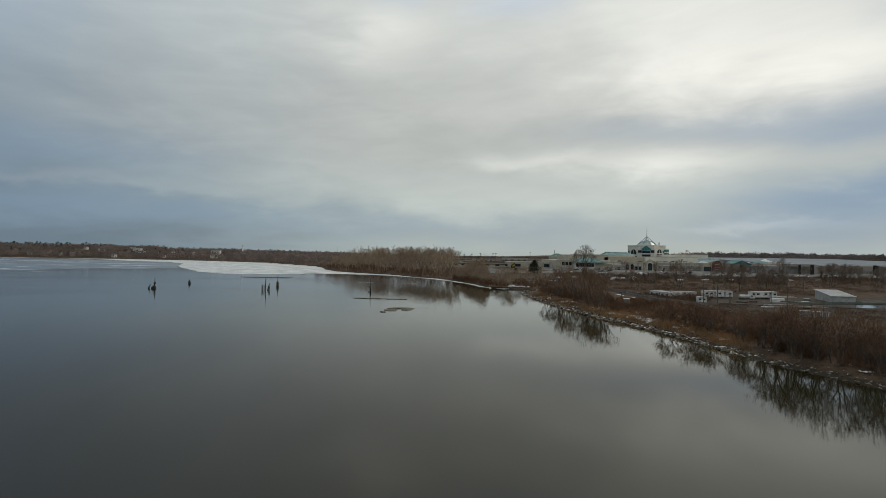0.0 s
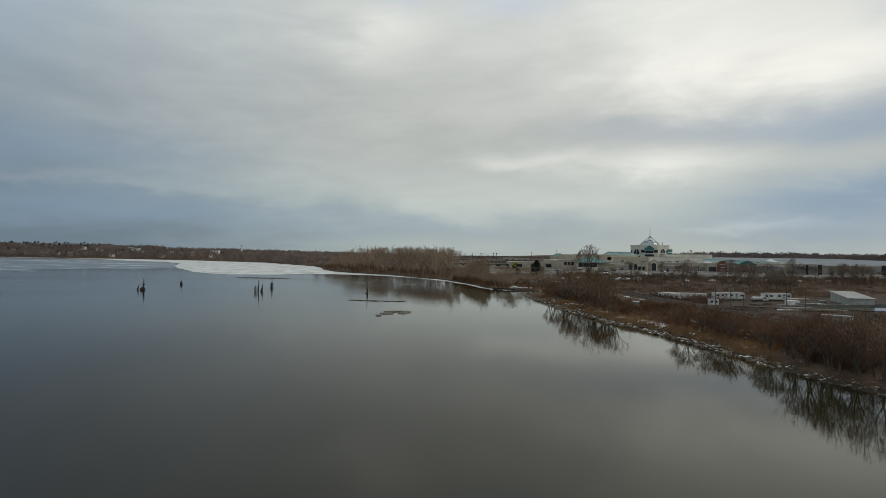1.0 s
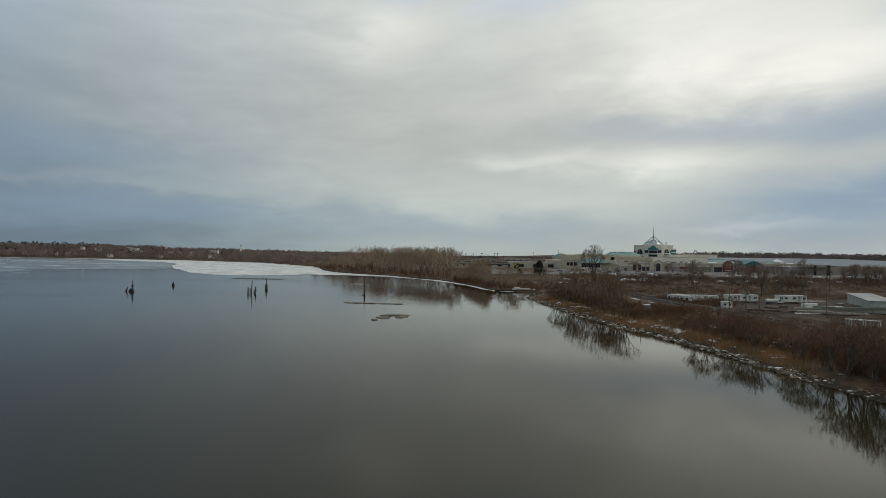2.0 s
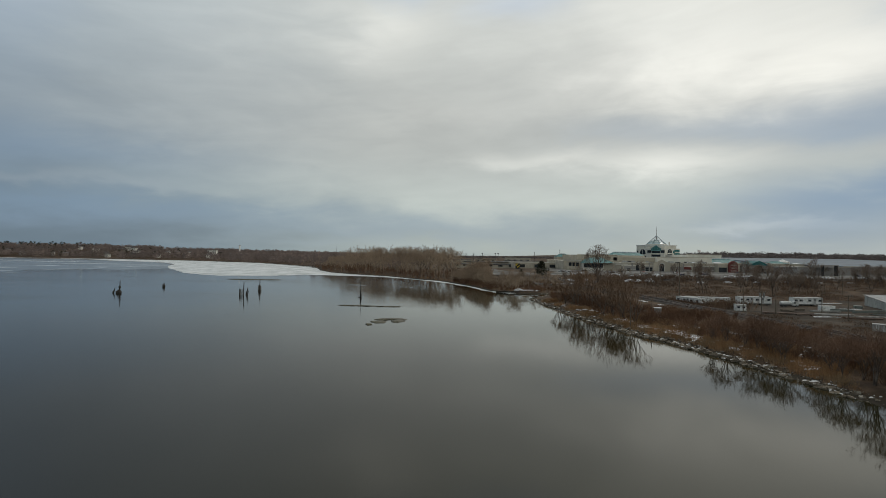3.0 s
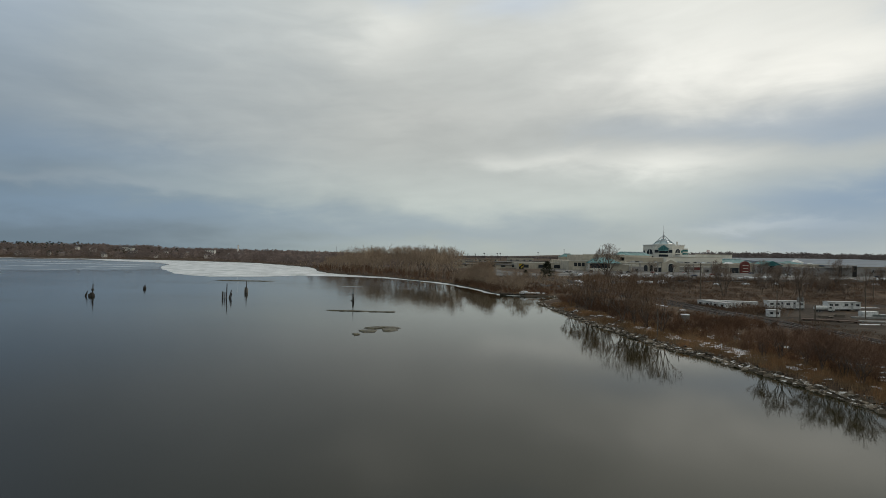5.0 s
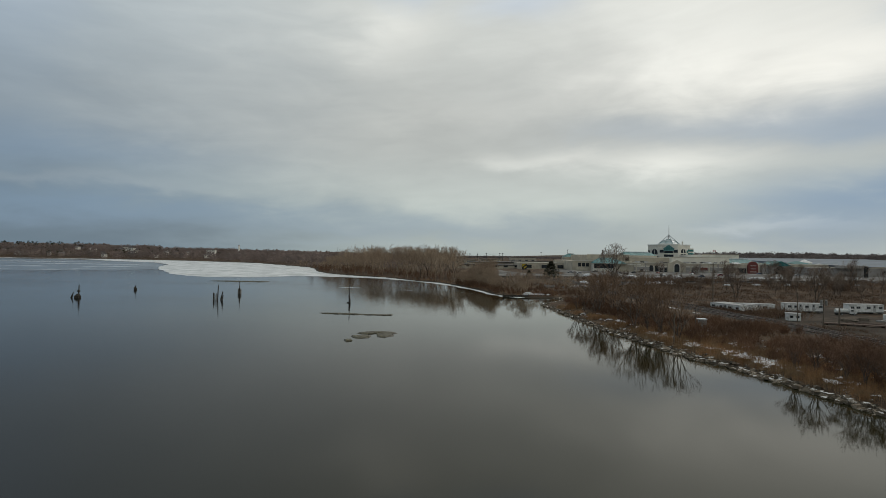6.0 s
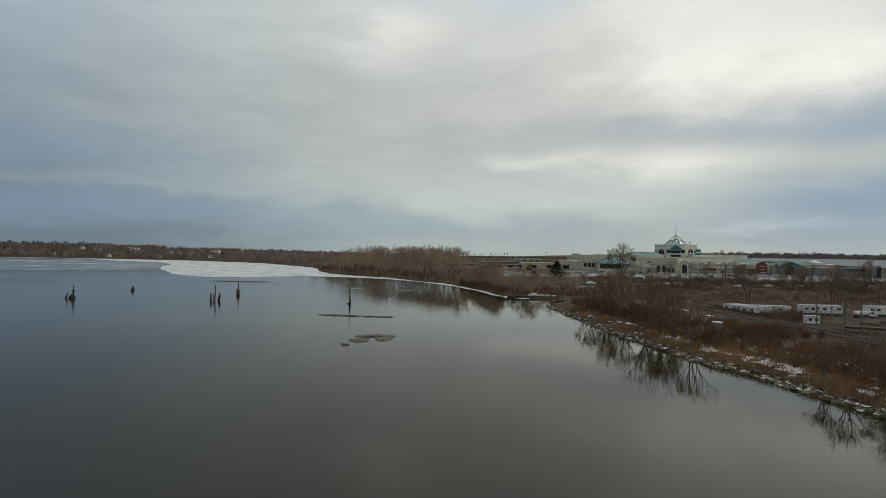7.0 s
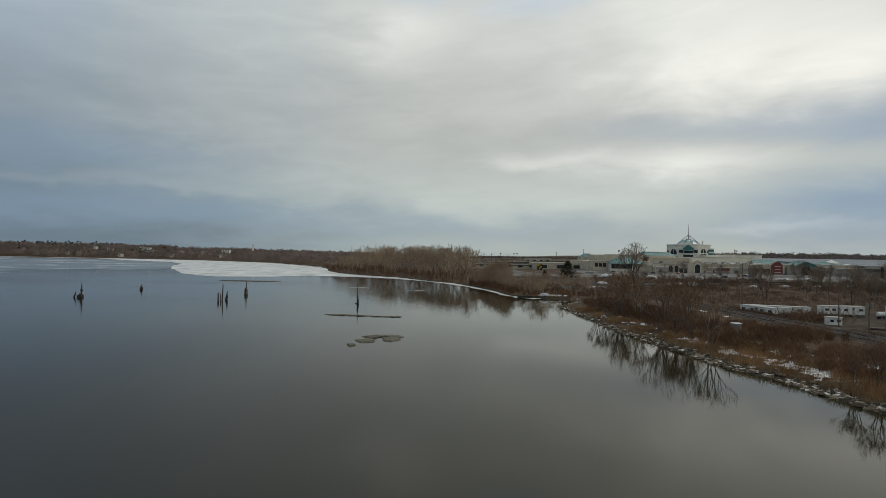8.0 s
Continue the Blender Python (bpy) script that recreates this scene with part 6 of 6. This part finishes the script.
    T("tie_ring", Shape().add([p for (x, y) in low for p in ((x * 0.6, y * 0.6, 37.4 - z), (x * 0.66, y * 0.66, 37.4 - z), (x * 0.63, y * 0.63, 38.0 - z))],
                              [q for k in range(8) for q in ((3 * k, 3 * ((k + 1) % 8), 3 * ((k + 1) % 8) + 2, 3 * k + 2), (3 * k + 1, 3 * k + 2, 3 * ((k + 1) % 8) + 2, 3 * ((k + 1) % 8) + 1), (3 * k, 3 * k + 1, 3 * ((k + 1) % 8) + 1, 3 * ((k + 1) % 8)))]), PALE_STEEL)
    T("spire", Shape().tube((0, 0, 38 - z), (0, 0, 45 - z), 0.55, 0.45, 8).tube((0, 0, 45 - z), (0, 0, 55.5 - z), 0.36, 0.14, 8), STEEL, label="slender steel spire")
    T("pylon", Shape().soft_box(14.6, 16.2, -9.4, -7.8, 31.4 - z, 36.4 - z, 0.2), PALE)
    flag = thing("flagpole", (285, 640, 4), "tall flagpole with a small flag", "flagpole")
    part("pole", Shape().tube((0, 0, 0), (0, 0, 24), 0.2, 0.1, 8), ROOF_WHITE, flag)
    part("flag", Shape().box(0.1, 0.9, -0.05, 0.05, 20.5, 22.6).box(2.2, 3.1, -0.05, 0.05, 20.2, 22.3), FLAG, flag, "small red and white flag")
    part("flag_middle", Shape().box(0.9, 2.2, -0.04, 0.04, 20.4, 22.5), WHITE, flag, "white middle field")


def build_stores():
    store = thing("big_box_store", (400, 470, 3), "long grey store with a pale sloping metal roof", "store")
    P = lambda name, s, mat, parent=store, label="": part(name, s, mat, parent, label, Matrix.Translation((-400, -470, -3)) if parent is store else None)
    P("wall", Shape().box(352, 560, 505, 780, 2, 11.6), GREY_WALL)
    P("wall", Shape().box(300, 346, 486, 530, 2, 11.0), GREY_WALL)
    P("coping", Shape().box(299.5, 346.5, 485.5, 486, 11.0, 11.5), BEIGE)
    P("coping", Shape().box(351.5, 560, 504.6, 505, 11.6, 12.1), BEIGE)
    x0, x1 = 344, 570
    P("roof", Shape().add([(x0, 506, 12.0), (x1, 506, 12.0), (x1, 800, 18.4), (x0, 800, 18.4), (x0, 506, 11.6), (x1, 506, 11.6), (x1, 800, 11.6), (x0, 800, 11.6)],
                          [(0, 1, 2, 3), (7, 6, 5, 4), (0, 4, 5, 1), (1, 5, 6, 2), (2, 6, 7, 3), (3, 7, 4, 0)]), METAL_ROOF, label="pale blue-grey metal roof")
    P("roof", Shape().add([(262, 650, 14.0), (346, 650, 14.0), (346, 860, 18.6), (262, 860, 18.6), (262, 650, 4), (346, 650, 4), (346, 860, 4), (262, 860, 4)],
                          [(0, 1, 2, 3), (7, 6, 5, 4), (0, 4, 5, 1), (1, 5, 6, 2), (2, 6, 7, 3), (3, 7, 4, 0)]), METAL_ROOF, label="pale blue-grey metal roof")
    P("canopy", Shape().box(308, 330, 480, 486, 11.2, 13.4), GREY_WALL, label="brownish raised entrance canopy")
    for x, y in ((310.6, 471), (319.6, 468), (397, 497), (374.5, 466), (420, 500)):
        P("panel", Shape().box(x - (0.6 if x < 315 else 1.2), x + (0.6 if x < 315 else 1.2), y, y + 1.4, 2.5, 12.9), BLACK, label="tall black wall panel")
    mark = Shape()
    for k, (dx, dz, h) in enumerate(((0, 0, 3.2), (2.2, 0.4, 2.6), (4.2, 0.6, 2.4), (6.4, 0.3, 3.0), (8.4, 0.8, 2.0), (10.4, 1.0, 1.8))):
        m = Matrix.Translation((361 + dx, 504.4, 6.4 + dz)) @ Matrix.Rotation(0.5, 4, "Y")
        mark.box(-0.4, 0.4, 0, 0.3, 0, h, m)
    P("wall_mark", mark, BLACK, label="slanting dark strokes of unreadable script")


# ---------------------------------------------------------------- the far side
def house(owner_label, place, rz, w, d, h, wall_mat, seed):
    rng = random.Random(seed)
    ob = thing("house", place, owner_label, "house", "houses on the hillside", rz)
    part("wall", Shape().box(-w / 2, w / 2, -d / 2, d / 2, -4, h), wall_mat, ob)
    rise = d * 0.32
    part("roof", Shape().add([(-w / 2 - 0.5, -d / 2 - 0.5, h), (w / 2 + 0.5, -d / 2 - 0.5, h), (w / 2 + 0.5, d / 2 + 0.5, h), (-w / 2 - 0.5, d / 2 + 0.5, h), (-w / 2 - 0.5, 0, h + rise), (w / 2 + 0.5, 0, h + rise)],
                             [(0, 1, 5, 4), (2, 3, 4, 5), (1, 2, 5), (3, 0, 4), (3, 2, 1, 0)]), SHINGLE, ob)
    n = max(2, int(w / 4))
    for floor in range(max(1, int(h / 3))):
        for k in range(n):
            x = -w / 2 + w * (k + 0.5) / n
            part("window", Shape().box(x - 0.6, x + 0.6, -d / 2 - 0.08, -d / 2, 0.9 + 3 * floor, 2.3 + 3 * floor), GLASS, ob)
    if rng.random() < 0.6:
        part("chimney", Shape().box(w * 0.2, w * 0.2 + 0.9, -0.4, 0.5, h, h + rise + 1.2), BRICK, ob)


def build_far_side():
    rng = random.Random(50)
    for k, (x, y, w) in enumerate(HOUSES):
        pale = k % 3 != 1
        house("pale house with a grey roof among bare trees" if pale else "brown brick house with a grey roof among bare trees", (x, y, z_at(x, y) + 3.2), rng.uniform(-25, 25), w * rng.uniform(0.5, 0.85), 7.5, (2.8 if w < 13 else 3.6 if w < 20 else 5.6) * rng.uniform(0.85, 1.2), SIDING if pale else BRICK, k)
    block = thing("apartment_block", (-532, 1196, z_at(-532, 1196)), "pale multi-storey block near the far shore", "building", "", 8)
    part("wall", Shape().box(-9, 9, -6, 6, -1, 13), SIDING, block)
    part("roof", Shape().box(-9.5, 9.5, -6.5, 6.5, 13, 13.8), SHINGLE, block)
    for f in range(4):
        for k in range(5):
            part("window", Shape().box(-7.6 + 3.5 * k, -6.0 + 3.5 * k, -6.1, -6, 1.2 + 3.1 * f, 2.9 + 3.1 * f), GLASS, block)
    mill = thing("brick_mill", (-470, 1200, z_at(-470, 1200)), "long low mill building with a pale roof", "building", "", 5)
    part("wall", Shape().box(-26, 22, -7, 7, -1, 5.5), BRICK, mill)
    part("roof", Shape().hip(-27, 23, -8, 8, 5.5, 9, 6), ROOF_WHITE, mill)
    stack = thing("chimney_stack", (-482, 1222, z_at(-482, 1222)), "tall pale round chimney stack by the far shore", "chimney")
    part("shaft", Shape().tube((0, 0, -1), (0, 0, 24), 2.1, 1.5, 16), SIDING, stack)
    part("rim", Shape().tube((0, 0, 24), (0, 0, 25), 1.8, 1.8, 16), BRICK, stack)
    mast = thing("radio_mast", (-300, 1400, z_at(-300, 1400)), "thin lattice radio mast on the skyline", "mast")
    part("mast", Shape().tube((0, 0, -1), (0, 0, 30), 0.45, 0.2, 4), STEEL, mast)
    for x, y, h in ((107, 700, 17.5), (139, 700, 21)):
        mast = thing("light_mast", (x, y, z_at(x, y)), "thin grey light mast on the far plain", "mast", "light masts")
        part("mast", Shape().tube((0, 0, -1), (0, 0, h), 0.32, 0.2, 8), STEEL, mast)
        part("lamp_head", Shape().box(-0.8, 0.8, -0.3, 0.3, h - 0.4, h), TRIM, mast)
    # flat industrial land behind the cove
    wide = thing("industrial_shed", (60, 720, 4), "long low industrial shed with a dark roof line", "building", "industrial sheds")
    part("wall", Shape().box(-40, 62, 0, 40, -1, 4.6), BEIGE, wide)
    part("roof", Shape().box(-42, 64, -2, 42, 4.6, 5.3), TRIM, wide)
    for k in range(9):
        part("dock_door", Shape().box(-34 + 10 * k, -28 + 10 * k, -0.2, 0, 0, 3.2), GREY_WALL, wide)
    for x, y, w, h, mat in ((120, 900, 60, 4.4, BEIGE), (210, 980, 70, 6, BEIGE), (70, 1100, 40, 5, BEIGE), (310, 1250, 90, 9, GREY_WALL), (160, 1300, 60, 8, BEIGE), (20, 980, 36, 4, BEIGE), (260, 860, 70, 7, GREY_WALL), (115, 800, 40, 3.6, PALE), (62, 625, 46, 3.0, BEIGE), (20, 640, 30, 3.0, BEIGE)):
        b = thing("industrial_shed", (x, y, 4), "flat-roofed industrial building on the far plain", "building", "industrial sheds")
        part("wall", Shape().box(-w / 2, w / 2, -10, 10, -1, h), mat, b)
        part("roof", Shape().box(-w / 2 - 0.6, w / 2 + 0.6, -10.6, 10.6, h, h + 0.8), TRIM if mat is not WHITE else ROOF_WHITE, b)
        for k in range(4):
            part("window", Shape().box(-w / 2 + w * (k + 0.3) / 4, -w / 2 + w * (k + 0.7) / 4, -10.15, -10, 1.2, 2.8), GLASS, b)
    for x, y, h in ((36, 1300, 19), (54, 1300, 18), (75, 1300, 19), (106, 1300, 19), (113, 1300, 19), (330, 1240, 30)):
        p = thing("lattice_tower", (x, y, z_at(x, y)), "slim dark tower on the skyline", "tower", "skyline towers")
        part("shaft", Shape().tube((0, 0, -1), (0, 0, h * 0.9), 0.55, 0.35, 6), TRIM, p)
        part("head", Shape().box(-1.6, 1.6, -0.6, 0.6, h * 0.8, h * 0.9), TRIM, p)
    sign = thing("pole_sign", (58.5, 480, z_at(58.5, 480)), "yellow and black square sign on two posts", "sign", size=0.8)
    part("panel", Shape().box(-2.3, 2.3, -0.4, 0.4, 3.6, 9.4), BLACK, sign)
    part("face", Shape().slab([(-2.2, 9.2), (-2.2, 6.2), (1.6, 9.2)], -0.5, -0.4).slab([(-0.5, 6.0), (-0.5, 4.2), (2.1, 6.4), (2.1, 7.6)], -0.5, -0.4), YELLOW, sign, "yellow slanting shapes")
    for x in (-1.6, 1.6):
        part("post", Shape().box(x - 0.2, x + 0.2, -0.2, 0.2, -0.5, 3.6), STEEL, sign)
    # parked cars before the mall
    rng = random.Random(66)
    paints = [material("car_paint", c, 0.35, 0.05, 0.5, 3.0, 0.0) for c in ((0.5, 0.5, 0.5), (0.06, 0.06, 0.065), (0.2, 0.03, 0.03), (0.3, 0.31, 0.33), (0.05, 0.07, 0.12))]
    for k in range(22):
        x, y = rng.uniform(80, 340), rng.choice((430, 446, 462, 478, 496, 512))
        car = thing("car", (x, y, 4.43), "parked car on the mall car park", "car", "parked cars", rng.choice((0, 90, 180)))
        part("body", Shape().slab([(-2.2, 0.3), (2.2, 0.3), (2.25, 0.75), (1.3, 0.9), (0.7, 1.4), (-1.2, 1.42), (-1.9, 0.95), (-2.25, 0.85)], -0.85, 0.85), paints[k % 5], car)
        part("glass", Shape().slab([(1.15, 0.92), (0.66, 1.34), (-1.15, 1.36), (-1.7, 0.95)], -0.87, 0.87), GLASS, car)
        for q in (-1.35, 1.4):
            for w in (-0.88, 0.68):
                part("wheel", Shape().tube((q, w, 0.32), (q, w + 0.2, 0.32), 0.32, 0.32, 10), TYRE, car)


build_ice()
build_mud()
build_pilings()
build_woods()
build_far_woods()
build_bank_trees()
build_thicket()
build_reeds()
build_snow()
build_cove()
build_yard()
build_mall()
build_stores()
build_far_side()
build_railway()
build_riprap()
